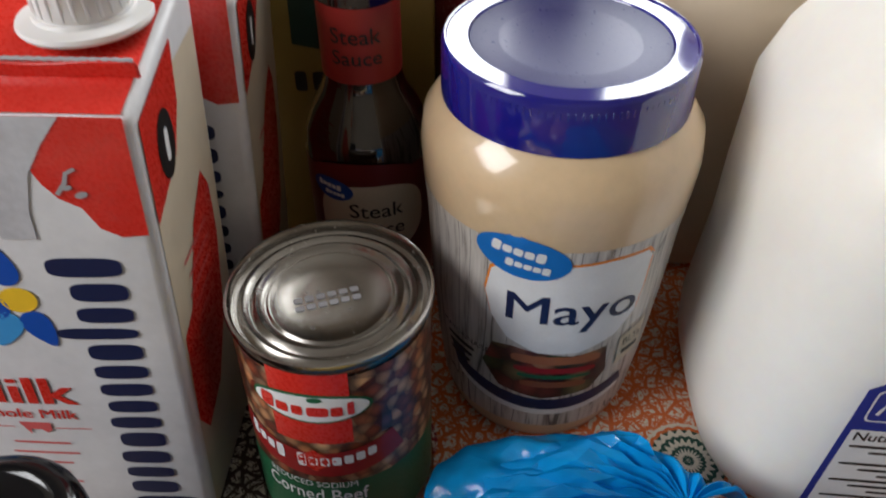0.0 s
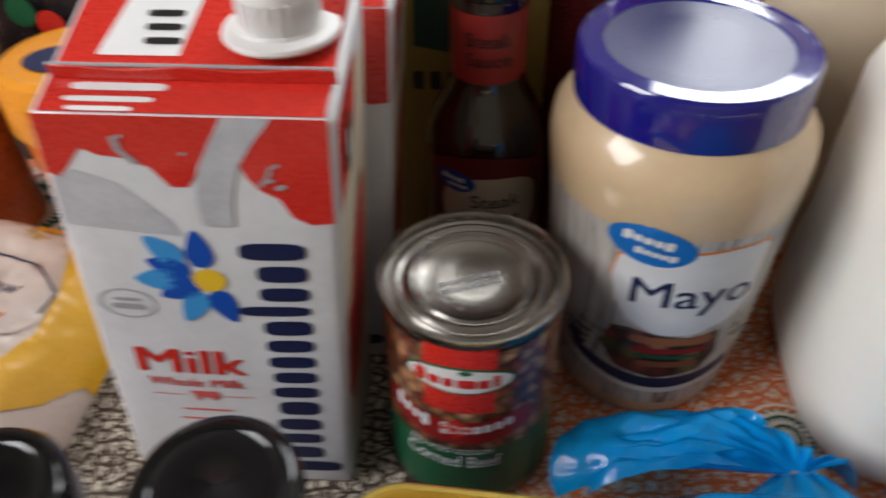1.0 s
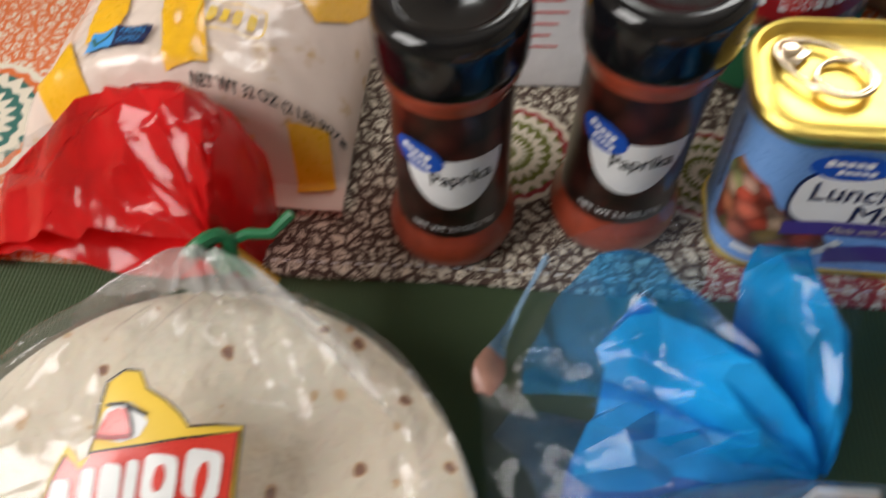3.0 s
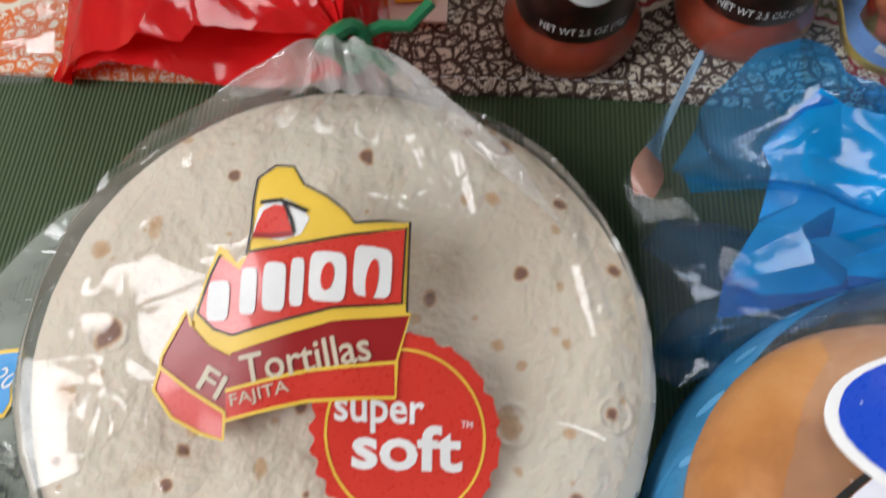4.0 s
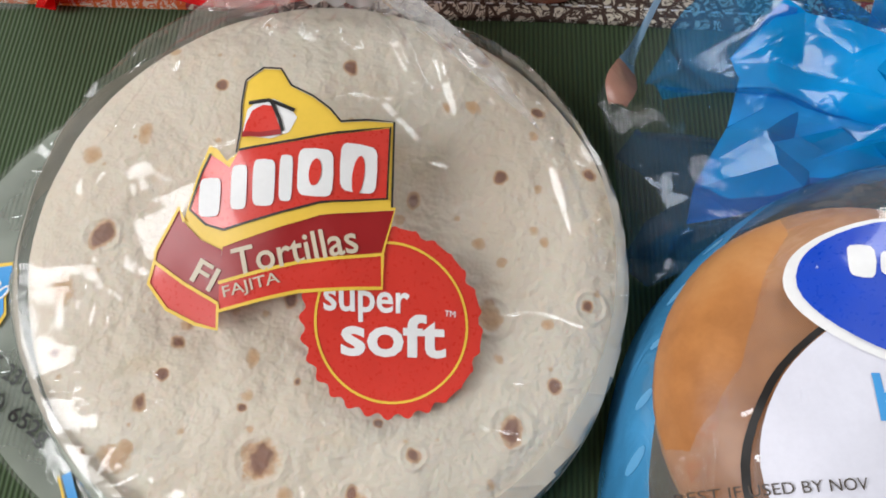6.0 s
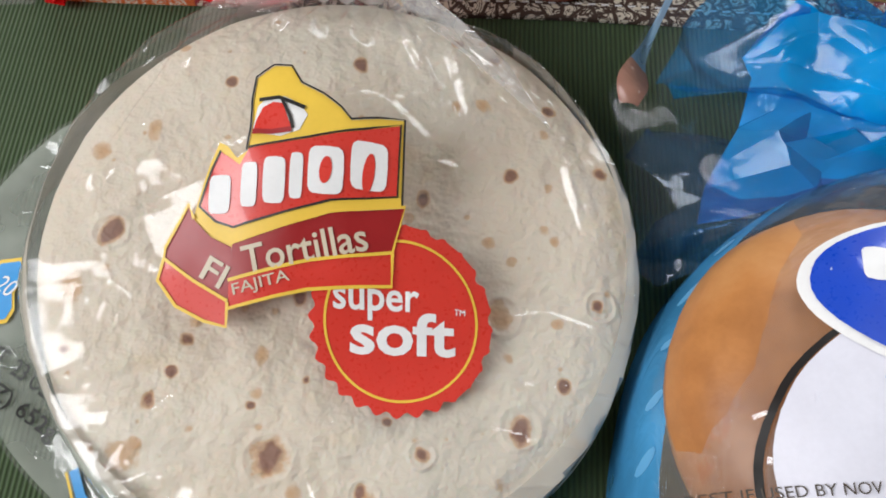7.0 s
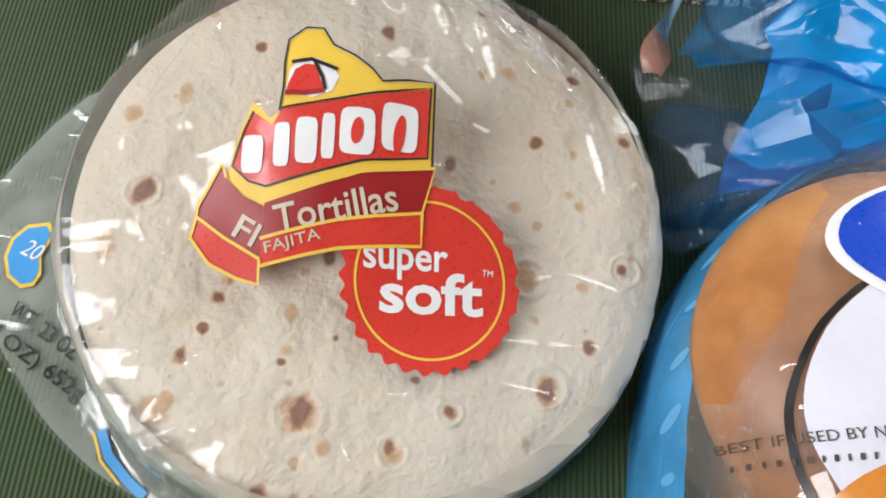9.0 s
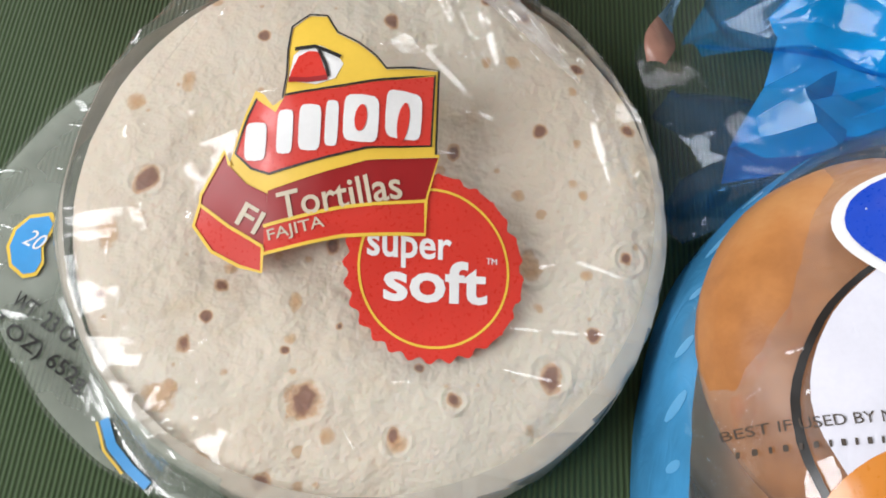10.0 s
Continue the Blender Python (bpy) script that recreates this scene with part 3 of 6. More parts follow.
def milk_carton(x, y, turn):
    it = thing("milk_carton", x, y, 0, turn, "red and white milk carton with a white screw cap, closed", "milk carton", "milk cartons")
    half, deep = CW / 2, CD

    def lean(v):
        v.co.x += 0.055 * v.co.z
        v.co.y += 0.08 * v.co.z
        w = math.sin(math.pi * min(1, v.co.z / CH))
        if v.co.y - 0.08 * v.co.z < 0.002:
            v.co.y -= 0.0022 * w * math.cos(math.pi * v.co.x / CW * 0.9)

    def front(u, v, d):
        w = math.sin(math.pi * min(1, max(0, v / CH)))
        return Vector((u + 0.055 * v, 0.08 * v - 0.0022 * w * math.cos(math.pi * (u + 0.055 * v) / CW * 0.9) - d, v))

    def face(u, v, d):
        """Prints of the lower front, a little up from their drawing."""
        return front(u, v + 0.0075, d)

    def drips(u, v, d):
        return front(u, CH + 0.001 - (CH + 0.001 - v) * 0.80, d)

    def side(u, v, d):
        return Vector((half + 0.055 * v + d, u + 0.08 * v, v))

    def slope(u, v, d):
        """The top panel, which rises towards the back: v from 0 (front edge) to 1 (back edge)."""
        return Vector((u + 0.055 * (CH + 0.018 * v), deep * v + 0.08 * (CH + 0.018 * v) - d * 0.28, CH + 0.018 * v + d))

    bm = box(-half, half, 0, deep, 0, CH, 0.0035, 3)
    for v in bm.verts:
        if v.co.z > CH - 0.004:
            v.co.z += 0.018 * max(0, v.co.y) / deep
    bmesh.ops.subdivide_edges(bm, edges=[e for e in bm.edges if e.calc_length() > 0.03], cuts=7, use_grid_fill=True)
    for v in bm.verts:
        lean(v)
    body = part("body", bm, SILVER_WHITE, it, "silvery white coated board")
    # red drip at the shoulder
    drip = [(-half + 0.002, CH + 0.001), (half - 0.002, CH + 0.001), (half - 0.0015, 0.140), (0.040, 0.139), (0.034, 0.143), (0.030, 0.152), (0.024, 0.156), (0.020, 0.162), (0.017, 0.170),
            (0.010, 0.172), (0.004, 0.164), (0.000, 0.157), (-0.006, 0.157), (-0.012, 0.166), (-0.020, 0.170), (-0.028, 0.171), (-0.034, 0.174), (-0.039, 0.166), (-0.043, 0.160), (-half + 0.002, 0.162)]
    printed("red_drip", outline(drip, 0.006), drips, 0, RED, it, "glossy red milk-drip print")
    stripe = [(0.014, CH + 0.001), (0.030, CH + 0.001), (0.023, 0.178), (0.017, 0.166), (0.014, 0.150), (0.014, 0.138), (0.003, 0.138), (0.002, 0.150), (0.004, 0.166), (0.009, 0.178)]
    printed("poured_stream", outline(stripe, 0.006), drips, 1, SILVER_GREY, it, "silvery grey poured-milk print")
    for u, v, w in ((0.0275, 0.161, 0.0016), (0.031, 0.158, 0.0022), (-0.020, 0.180, 0.0014), (0.000, 0.173, 0.0012)):
        printed("splash_drop", outline(oval(u, v, w, w * 0.6, 30, 12)), drips, 2, GREY, it)
    printed("splash_drop", stroke([(0.024, 0.158), (0.027, 0.163), (0.028, 0.167), (0.031, 0.169)], 0.0014), drips, 2, GREY, it)
    printed("splash_drop", stroke([(-0.016, 0.168), (-0.021, 0.174), (-0.022, 0.180)], 0.0024), drips, 2, GREY, it)
    printed("grey_shade_print", outline([(-half + 0.003, 0.160), (-0.038, 0.164), (-0.024, 0.158), (-0.008, 0.140), (-0.006, 0.132), (-half + 0.003, 0.136)], 0.006), drips, 0, SILVER_GREY, it)
    # flower of seven petals round a yellow middle
    fu, fv = 0.0005, 0.1165
    printed("flower_middle", outline(oval(fu + 0.001, fv, 0.0062, 0.0052)), face, 1, YELLOW, it)
    for k, (ang, long, ink_) in enumerate(((95, 0.0195, BLUE), (137, 0.027, SKY_BLUE), (158, 0.020, BLUE), (181, 0.026, SKY_BLUE), (204, 0.0165, BLUE), (243, 0.0205, SKY_BLUE), (293, 0.019, BLUE))):
        a = radians(ang)
        cu, cv = fu + math.cos(a) * long * 0.72, fv + math.sin(a) * long * 0.72
        pts = []
        for i in range(24):
            w = 2 * math.pi * i / 24
            r, s = 0.0082 * math.cos(w), 0.0047 * math.sin(w) * (1 + 0.45 * -math.cos(w))
            pts.append((cu + r * math.cos(a) - s * math.sin(a), cv + r * math.sin(a) + s * math.cos(a)))
        printed("petal", outline(pts), face, 1, ink_, it, "blue petal print")
    # brand column as plain navy blocks, upwards
    v0 = 0.0030
    for low, high, long in ((-0.0075, 0.0185, 0.0075), (0.0, 0.0185, 0.0085), (0.0, 0.0185, 0.0070), (0.0, 0.0185, 0.0080), (0.0, 0.0170, 0.0090), (0.0, 0.0185, 0.0068), (0.0, 0.0175, 0.0068), (0.0, 0.0185, 0.0068),
                            (0.0, 0.0185, 0.0070), (0.0, 0.0185, 0.0080), (0.0, 0.0270, 0.0052), (0.0, 0.0185, 0.0070), (0.0, 0.0185, 0.0080), (0.0, 0.0240, 0.0080)):
        tall, mid = high - low, 0.0375 - (low + high) / 2
        round_edge = oval(mid, v0 + long / 2, tall / 2, long * 0.47, 0, 28, 3.6)
        printed("brand_block", outline(round_edge), face, 1, NAVY, it)
        v0 += long + 0.0021
    printed("title", words("Milk", -0.0125, 0.0735, 0.044, 0.0135, bold=0.03), face, 1, RED, it)
    printed("subtitle", words("Whole Milk", -0.0125, 0.0610, 0.040, 0.0050, bold=0.02), face, 1, RED, it)
    printed("rule", bars([(-0.025, 0.053, 0.014, 0.0005), (0.004, 0.053, 0.014, 0.0005)]), face, 1, PINK_RED, it)
    printed("cow_mark", outline([(-0.016, 0.056), (-0.004, 0.056), (-0.004, 0.052), (-0.006, 0.050), (-0.008, 0.052), (-0.012, 0.052), (-0.0125, 0.049), (-0.014, 0.052)]), face, 1, PINK_RED, it)
    for k, w in enumerate((0.022, 0.026, 0.018, 0.012, 0.020)):
        printed("small_print", bars([(-0.010, 0.044 - 0.0062 * k, w, 0.0012)]), face, 1, PINK_RED, it)
    printed("seal_mark", ring_shape(oval(-0.032, 0.1035, 0.0112, 0.0072), oval(-0.032, 0.1035, 0.0105, 0.0066)), face, 1, GREY, it)
    printed("seal_mark", bars([(-0.032, 0.1055, 0.010, 0.0016), (-0.032, 0.1020, 0.013, 0.0028)]), face, 1, GREY, it)
    # side panel
    printed("side_panel", outline([(0.004, 0.004), (deep - 0.004, 0.004), (deep - 0.004, CH), (0.004, CH - 0.004)], 0.01), side, 0, BEIGE, it, "beige side panel print")
    printed("side_red", outline([(0.004, 0.060), (0.012, 0.046), (0.030, 0.052), (0.046, 0.075), (0.0515, 0.110), (0.050, 0.132), (0.044, 0.142), (0.030, 0.130), (0.016, 0.104), (0.006, 0.100)], 0.006), side, 1, RED, it)
    printed("side_red", outline([(0.004, 0.150), (0.026, 0.160), (0.034, 0.174), (0.036, CH + 0.006), (0.004, CH - 0.003)], 0.006), side, 1, RED, it)
    printed("side_badge", outline(oval(0.020, 0.168, 0.0068, 0.0115)), side, 2, BLACK, it)
    printed("side_badge", bars([(0.020, 0.168, 0.003, 0.011)]), side, 3, WHITE, it)
    for k in range(9):
        printed("small_print", bars([(0.029 + 0.0015 * math.sin(k * 2.1), 0.124 - 0.0072 * k, 0.026 - 0.0016 * k, 0.0013)]), side, 2, PINK_RED, it)
    # sloping top with its seam, sticker and cap
    printed("top_panel", outline([(-half + 0.003, 0.03), (half - 0.003, 0.03), (half - 0.003, 0.97), (-half + 0.003, 0.97)], 0.02), slope, 0, RED, it, "glossy red sloping top")
    seam = box(-half + 0.004, half - 0.001, -0.0006, 0.0006, 0, 0.0048, 0.0004, 1)
    bmesh.ops.subdivide_edges(seam, edges=[e for e in seam.edges if e.calc_length() > 0.05], cuts=20)
    for v in seam.verts:
        v.co = slope(v.co.x, 0.24 + v.co.y / deep + 0.3 * (v.co.z / 0.005) * 0.05, v.co.z)
        v.co.z += 0.0006 * math.sin(v.co.x * 160)
    part("seam", seam, RED, it, "folded top seam with a pale crimped edge")
    crimp = [slope(-half + 0.004 + (CW - 0.006) * i / 60, 0.245 + 0.016, 0.0048 + 0.0004 * (i % 2)) for i in range(61)]
    part("crimp", tube(crimp, 0.0007, 6), GREY, it)
    printed("sticker", outline([(-0.034, 0.40), (-0.006, 0.40), (-0.004, 0.84), (-0.030, 0.84)], 0.01), slope, 1, WHITE, it, "white date-code panel")
    for k in range(3):
        printed("date_code", bars([(-0.013 - 0.001 * k, 0.50 + 0.10 * k, 0.013, 0.05)]), slope, 2, BLACK, it)
    printed("top_print", bars([(-0.022, 0.19, 0.032, 0.05), (-0.024, 0.11, 0.030, 0.035), (-0.026, 0.05, 0.022, 0.03)]), slope, 1, WHITE, it)
    cap = thing_part("cap", it, slope(0.026, 0.60, 0.0))
    part("cap_base", lathe([(0.0195, 0.0), (0.0200, 0.001), (0.0195, 0.0022), (0.0150, 0.0030), (0.0145, 0.004)], 40), WHITE_PLASTIC, cap)
    crown = lathe([(0.0132, 0.003), (0.0138, 0.005), (0.0132, 0.0150), (0.0124, 0.0168), (0.0100, 0.0170), (0.0096, 0.0164)], 48)
    part("cap_top", crown, WHITE_PLASTIC, cap)
    rib = box(-0.0006, 0.0006, 0.0130, 0.0140, 0.005, 0.0145, 0.0003, 1)
    me = mesh_of("cap_rib", rib, WHITE_PLASTIC)
    for k in range(24):
        o = new("cap_rib", me)
        o.parent, o.matrix_local = cap, pose(0, 0, 0, 0, 0, 15 * k)
    return it


def thing_part(name, parent, at):
    """A part that has pieces of its own: an empty under its thing."""
    ob = new(name)
    ob.empty_display_size = 0.01
    ob.parent = parent
    ob.location = at
    return ob


carton = milk_carton(-0.1375, 0.2000, 0)
second = copy_thing(carton, pose(-0.128, 0.274, 0, 0, 0, 1.5))


# ---- mayonnaise jar ----
def brand_oval(parent, where, cu, cv, a, b, turn, layer, deep=BLUE, bar_ink=WHITE):
    printed("brand_oval", outline(oval(cu, cv, a, b, turn)), where, layer, deep, parent, "blue oval brand mark with white bars")
    k = radians(turn)
    rows = []
    for du, dv, w, h in ((-0.10, 0.26, 1.15, 0.52), (0.16, -0.36, 0.95, 0.40)):
        rows.append((cu + a * du * math.cos(k) - b * dv * math.sin(k), cv + a * du * math.sin(k) + b * dv * math.cos(k), a * w, b * h))
    pieces = []
    for u, v, w, h in rows:
        count = 5
        for i in range(count):
            bu = (i - (count - 1) / 2) * w / count
            tall = h * (1.0, 0.7, 0.7, 0.7, 0.95)[i]
            pieces.append(outline(oval(u + bu * math.cos(k), v + bu * math.sin(k), w / count * 0.44, tall / 2, turn, 12, 4)))
    printed("brand_bar", pieces, where, layer + 1, bar_ink, parent)


jar = thing("mayonnaise_jar", 0.0490, 0.2870, 0, -2, "clear mayonnaise jar with blue lid and plank-print label", "jar")


part("jar_body", lathe([(0.030, 0.002), (0.038, 0.0), (0.0405, 0.003), (0.0425, 0.008), (0.0440, 0.015), (0.0470, 0.040), (0.0500, 0.075), (0.0520, 0.110), (0.0538, 0.124), (0.0545, 0.136), (0.0532, 0.146),
                       (0.0485, 0.153), (0.0455, 0.156), (0.0450, 0.165)], 80), MAYO, jar, "cream mayonnaise seen through clear plastic")


def jar_r(z):
    pts = [(0.0, 0.0430), (0.015, 0.0440), (0.040, 0.0470), (0.075, 0.0500), (0.110, 0.0520), (0.126, 0.0540)]
    for (z0, r0), (z1, r1) in zip(pts, pts[1:]):
        if z <= z1:
            return r0 + (r1 - r0) * (z - z0) / (z1 - z0)
    return 0.053


jar_wrap = round_can(jar_r)
on_jar = lambda u, v, d: jar_wrap(u * 1.04, v * 1.02 + 0.0125, d)
part("label", band(lambda z: jar_r(z) + 0.0002, 0.014, 0.121, 96, 0.0, rows=16), WOOD_LABEL, jar, "whitewashed plank-print wrap label")
card = [(-0.024, 0.092), (-0.020, 0.096), (0.002, 0.099), (0.020, 0.1005), (0.034, 0.1000), (0.037, 0.096), (0.036, 0.080), (0.034, 0.068), (0.026, 0.058), (0.012, 0.052), (-0.004, 0.052), (-0.016, 0.058), (-0.023, 0.068), (-0.026, 0.080)]
printed("name_panel", outline([(u * 1.03, v + 0.0012) for u, v in card]), on_jar, 0, ORANGE, jar)
printed("name_panel", outline(card), on_jar, 1, WHITE, jar, "white name panel with an orange edge")
brand_oval(jar, on_jar, -0.0130, 0.1015, 0.0175, 0.0098, -8, 2, ink("mayo_oval_blue", (0.01, 0.16, 0.52), 0.35))
printed("title", words("Mayo", 0.008, 0.0742, 0.050, 0.0190, bold=0.012), on_jar, 2, NAVY, jar)
printed("sandwich_picture", outline([(-0.022, 0.052), (-0.014, 0.0535), (0.010, 0.050), (0.024, 0.052), (0.026, 0.036), (0.020, 0.026), (0.0, 0.022), (-0.018, 0.026), (-0.026, 0.038)]), on_jar, 0, BURGER_PRINT, jar, "printed picture of a sandwich")
for k, (v, h, mtl) in enumerate(((0.0475, 0.0050, ink("toast_print", (0.35, 0.12, 0.05))), (0.0410, 0.0034, DEEP_RED), (0.0370, 0.0022, GREEN_INK), (0.0320, 0.0040, ink("toast_print_dark", (0.22, 0.07, 0.03))))):
    printed("sandwich_layer", bars([(0.004, v, 0.036 - 0.003 * k, h)]), on_jar, 1, mtl, jar)
swoosh = [(-0.040, 0.036)] + [(-0.036 + 0.006 * i, 0.024 - 0.006 * math.sin(math.pi * (i + 1) / 14) + 0.0009 * (i - 6.5) ** 2 / 12) for i in range(13)]
printed("navy_swoosh", stroke(swoosh, 0.0075), on_jar, 1, NAVY, jar)
printed("white_swoosh", stroke([(u, v - 0.0058) for u, v in swoosh], 0.004), on_jar, 0, WHITE, jar)
printed("side_box", outline([(0.030, 0.036), (0.044, 0.040), (0.044, 0.058), (0.030, 0.054)]), on_jar, 2, BEIGE, jar)
printed("side_box_print", words("BLTs", 0.037, 0.050, 0.010, 0.0045), on_jar, 3, BLACK, jar)
printed("side_box_print", bars([(0.037, 0.0435, 0.010, 0.003)]), on_jar, 3, BLACK, jar)
printed("weight_print", words("MAYONNAISE", -0.036, 0.045, 0.026, 0.0032), on_jar, 1, BLACK, jar)
for k in range(3):
    printed("weight_print", bars([(-0.038, 0.040 - 0.0044 * k, 0.016 - 0.002 * k, 0.0024)]), on_jar, 1, BLACK, jar)
lid = lathe([(0.0462, 0.155), (0.0468, 0.1555), (0.0468, 0.1740), (0.0464, 0.1756), (0.0456, 0.1764), (0.0450, 0.1764), (0.0446, 0.1757), (0.0442, 0.1757), (0.0376, 0.1757), (0.0371, 0.1757), (0.0368, 0.1754), (0.0366, 0.1750), (0.0362, 0.1740)], 96)
lid = part("lid", lid, BLUE_PLASTIC, jar, "royal blue plastic lid with a sunken top")
part("lid_panel", lathe([(0.0360, 0.1742), (0.0364, 0.1750), (0.0350, 0.1748), (0.0300, 0.1744), (0.0200, 0.1739), (0.0100, 0.1736), (0.0022, 0.1735), (0.0012, 0.1738), (0.0004, 0.1740)], 72), plain("matt_blue_lid", (0.014, 0.016, 0.11), 0.32, vary=0.015), lid)
grip = mesh_of("grip_rib", box(-0.0004, 0.0004, -0.0466, -0.0461, 0.1565, 0.1720, 0.0001, 1), BLUE_PLASTIC)
for k in range(120):
    o = new("grip_rib", grip)
    o.parent, o.matrix_local = lid, pose(0, 0.0123, -0.0025, 0, 0, 3 * k)

for o in list(jar.children) + list(lid.children):
    if o.name.startswith("grip_rib"):
        continue
    for v in o.data.vertices:
        v.co.z *= 0.985
        v.co.y += 0.075 * v.co.z

# ---- hash can ----
can = thing("hash_can", -0.0360, 0.2310, 0, -8, "tin can of corned beef hash with a picture label", "tin can")
RC = 0.0368
part("can_body", lathe([(0.0350, 0.002), (0.0378, 0.0), (0.0382, 0.0015), (0.0376, 0.0035), (0.0366, 0.005), (0.0366, 0.1065), (0.0370, 0.1080), (0.0379, 0.1095), (0.0382, 0.1115), (0.0378, 0.1130), (0.0368, 0.1131), (0.0360, 0.1120),
                        (0.0358, 0.1088), (0.0340, 0.1082), (0.0325, 0.1088), (0.0316, 0.1096), (0.0306, 0.1088), (0.0292, 0.1084), (0.0282, 0.1092), (0.0270, 0.1098), (0.0258, 0.1090), (0.0248, 0.1080),
                        (0.0236, 0.1078), (0.0226, 0.1086), (0.0216, 0.1084), (0.0206, 0.1078), (0.010, 0.1077), (0.001, 0.1077)], 96), STEEL, can, "bare tin with ringed lid")
printed_date = lambda u, v, d: Vector((0.88 * u - 0.47 * v, 0.47 * u + 0.88 * v, 0.1079 + d * 0.3))
for k in range(2):
    printed("date_code", bars([(-0.012 + 0.0042 * i, 0.001 - 0.0042 * k, 0.0032, 0.0026) for i in range(6)]), printed_date, 0, GREY, can)
can_wrap = round_can(RC)
on_can = lambda u, v, d: can_wrap(u, v + 0.0030, d)
part("label", band(0.0369, 0.0055, 0.1060, 96, 0.0), HASH_PRINT, can, "label with a picture of diced hash")
part("green_band", band(0.0370, 0.0055, 0.0430, 96, 0.0), GREEN_INK, can)
printed("red_flag", outline([(-0.013, 0.066), (0.016, 0.066), (0.016, 0.1055), (-0.013, 0.1055)]), on_can, 1, RED, can)
printed("brand_oval", outline(oval(0.0015, 0.0868, 0.0225, 0.0082)), on_can, 2, GREEN_INK, can)
printed("brand_oval", outline(oval(0.0015, 0.0868, 0.0212, 0.0070)), on_can, 3, WHITE, can, "white oval brand mark with red blocks")
printed("brand_block", bars([(-0.0140, 0.0868, 0.0052, 0.0078), (-0.0082, 0.0858, 0.0046, 0.0052), (-0.0026, 0.0858, 0.0040, 0.0052), (0.0046, 0.0858, 0.0076, 0.0052), (0.0112, 0.0858, 0.0042, 0.0052), (0.0160, 0.0868, 0.0024, 0.0072)]), on_can, 4, RED, can)
printed("clover_mark", outline(oval(0.0040, 0.0924, 0.0026, 0.0014)), on_can, 4, GREEN_INK, can)
arch = [(-0.034 + 0.0052 * i, 0.056 - 0.004 * ((i - 6.5) / 6.5) ** 2 * -1.6 - 0.004) for i in range(14)]
printed("script_ribbon", stroke(arch, 0.015), on_can, 1, DEEP_RED, can, "dark red ribbon with white bars")
printed("script_bar", bars([(-0.026 + 0.0044 * i, 0.0545 + 0.00012 * (i - 6) ** 2, 0.0034, 0.0085 if i in (0, 3, 5) else 0.0052) for i in range(12) if i != 4]), on_can, 2, WHITE, can)
printed("check_mark", outline([(0.001, 0.062), (0.009, 0.055), (0.001, 0.048), (-0.007, 0.055)]), on_can, 2, RED, can)
printed("subtitle", words("REDUCED SODIUM", -0.002, 0.0385, 0.036, 0.0036), on_can, 1, WHITE, can)
printed("title", words("Corned Beef", -0.001, 0.0310, 0.042, 0.0085, bold=0.01), on_can, 1, WHITE, can)

for o in can.children:
    for v in o.data.vertices:
        v.co.z *= 0.925
        v.co.y += 0.06 * v.co.z

# ---- steak sauce bottle ----
sauce = thing("sauce_bottle", -0.033, 0.339, 0, 0, "dark brown steak sauce bottle with red labels", "bottle")
part("bottle_body", lathe([(0.026, 0.0), (0.0285, 0.003), (0.0288, 0.100), (0.0275, 0.112), (0.0230, 0.122), (0.0185, 0.130), (0.0172, 0.136), (0.0170, 0.172), (0.0160, 0.176)], 56), BROWN_GLASS, sauce, "dark brown glossy glass")
part("bottle_cap", lathe([(0.0168, 0.176), (0.0176, 0.177), (0.0176, 0.196), (0.0166, 0.199), (0.012, 0.199)], 48), BLACK_PLASTIC, sauce, "black screw cap")
part("neck_label", band(0.0173, 0.138, 0.171, 56, 0.0), ink("neck_label_red", (0.28, 0.018, 0.015), 0.4), sauce, "red paper neck label")
on_neck, on_bottle = round_can(0.0173), round_can(0.0289)
printed("neck_word", words("Steak", 0.0005, 0.1595, 0.021, 0.0068, bold=0.01), on_neck, 1, BLACK, sauce)
printed("neck_word", words("Sauce", 0.0005, 0.1500, 0.021, 0.0064, bold=0.01), on_neck, 1, BLACK, sauce)
part("label", band(0.0290, 0.020, 0.100, 56, 0.0), ink("sauce_label_red", (0.12, 0.008, 0.008), 0.4), sauce, "red wrap label")
printed("label_arch", outline(oval(0.0, 0.094, 0.028, 0.012, 0, 30)), on_bottle, 0, ink("sauce_label_arch", (0.12, 0.008, 0.008), 0.4), sauce)
printed("name_panel", outline(oval(0.004, 0.074, 0.026, 0.020, 0, 40, 2.6)), on_bottle, 1, BEIGE, sauce)
brand_oval(sauce, on_bottle, -0.0145, 0.0905, 0.0105, 0.0060, -4, 2, ink("dim_blue_oval", (0.01, 0.06, 0.30)))
printed("title", words("Steak", 0.006, 0.0800, 0.025, 0.0080, bold=0.01), on_bottle, 2, BLACK, sauce)
printed("title", words("Sauce", 0.006, 0.0690, 0.025, 0.0078, bold=0.01), on_bottle, 2, BLACK, sauce)


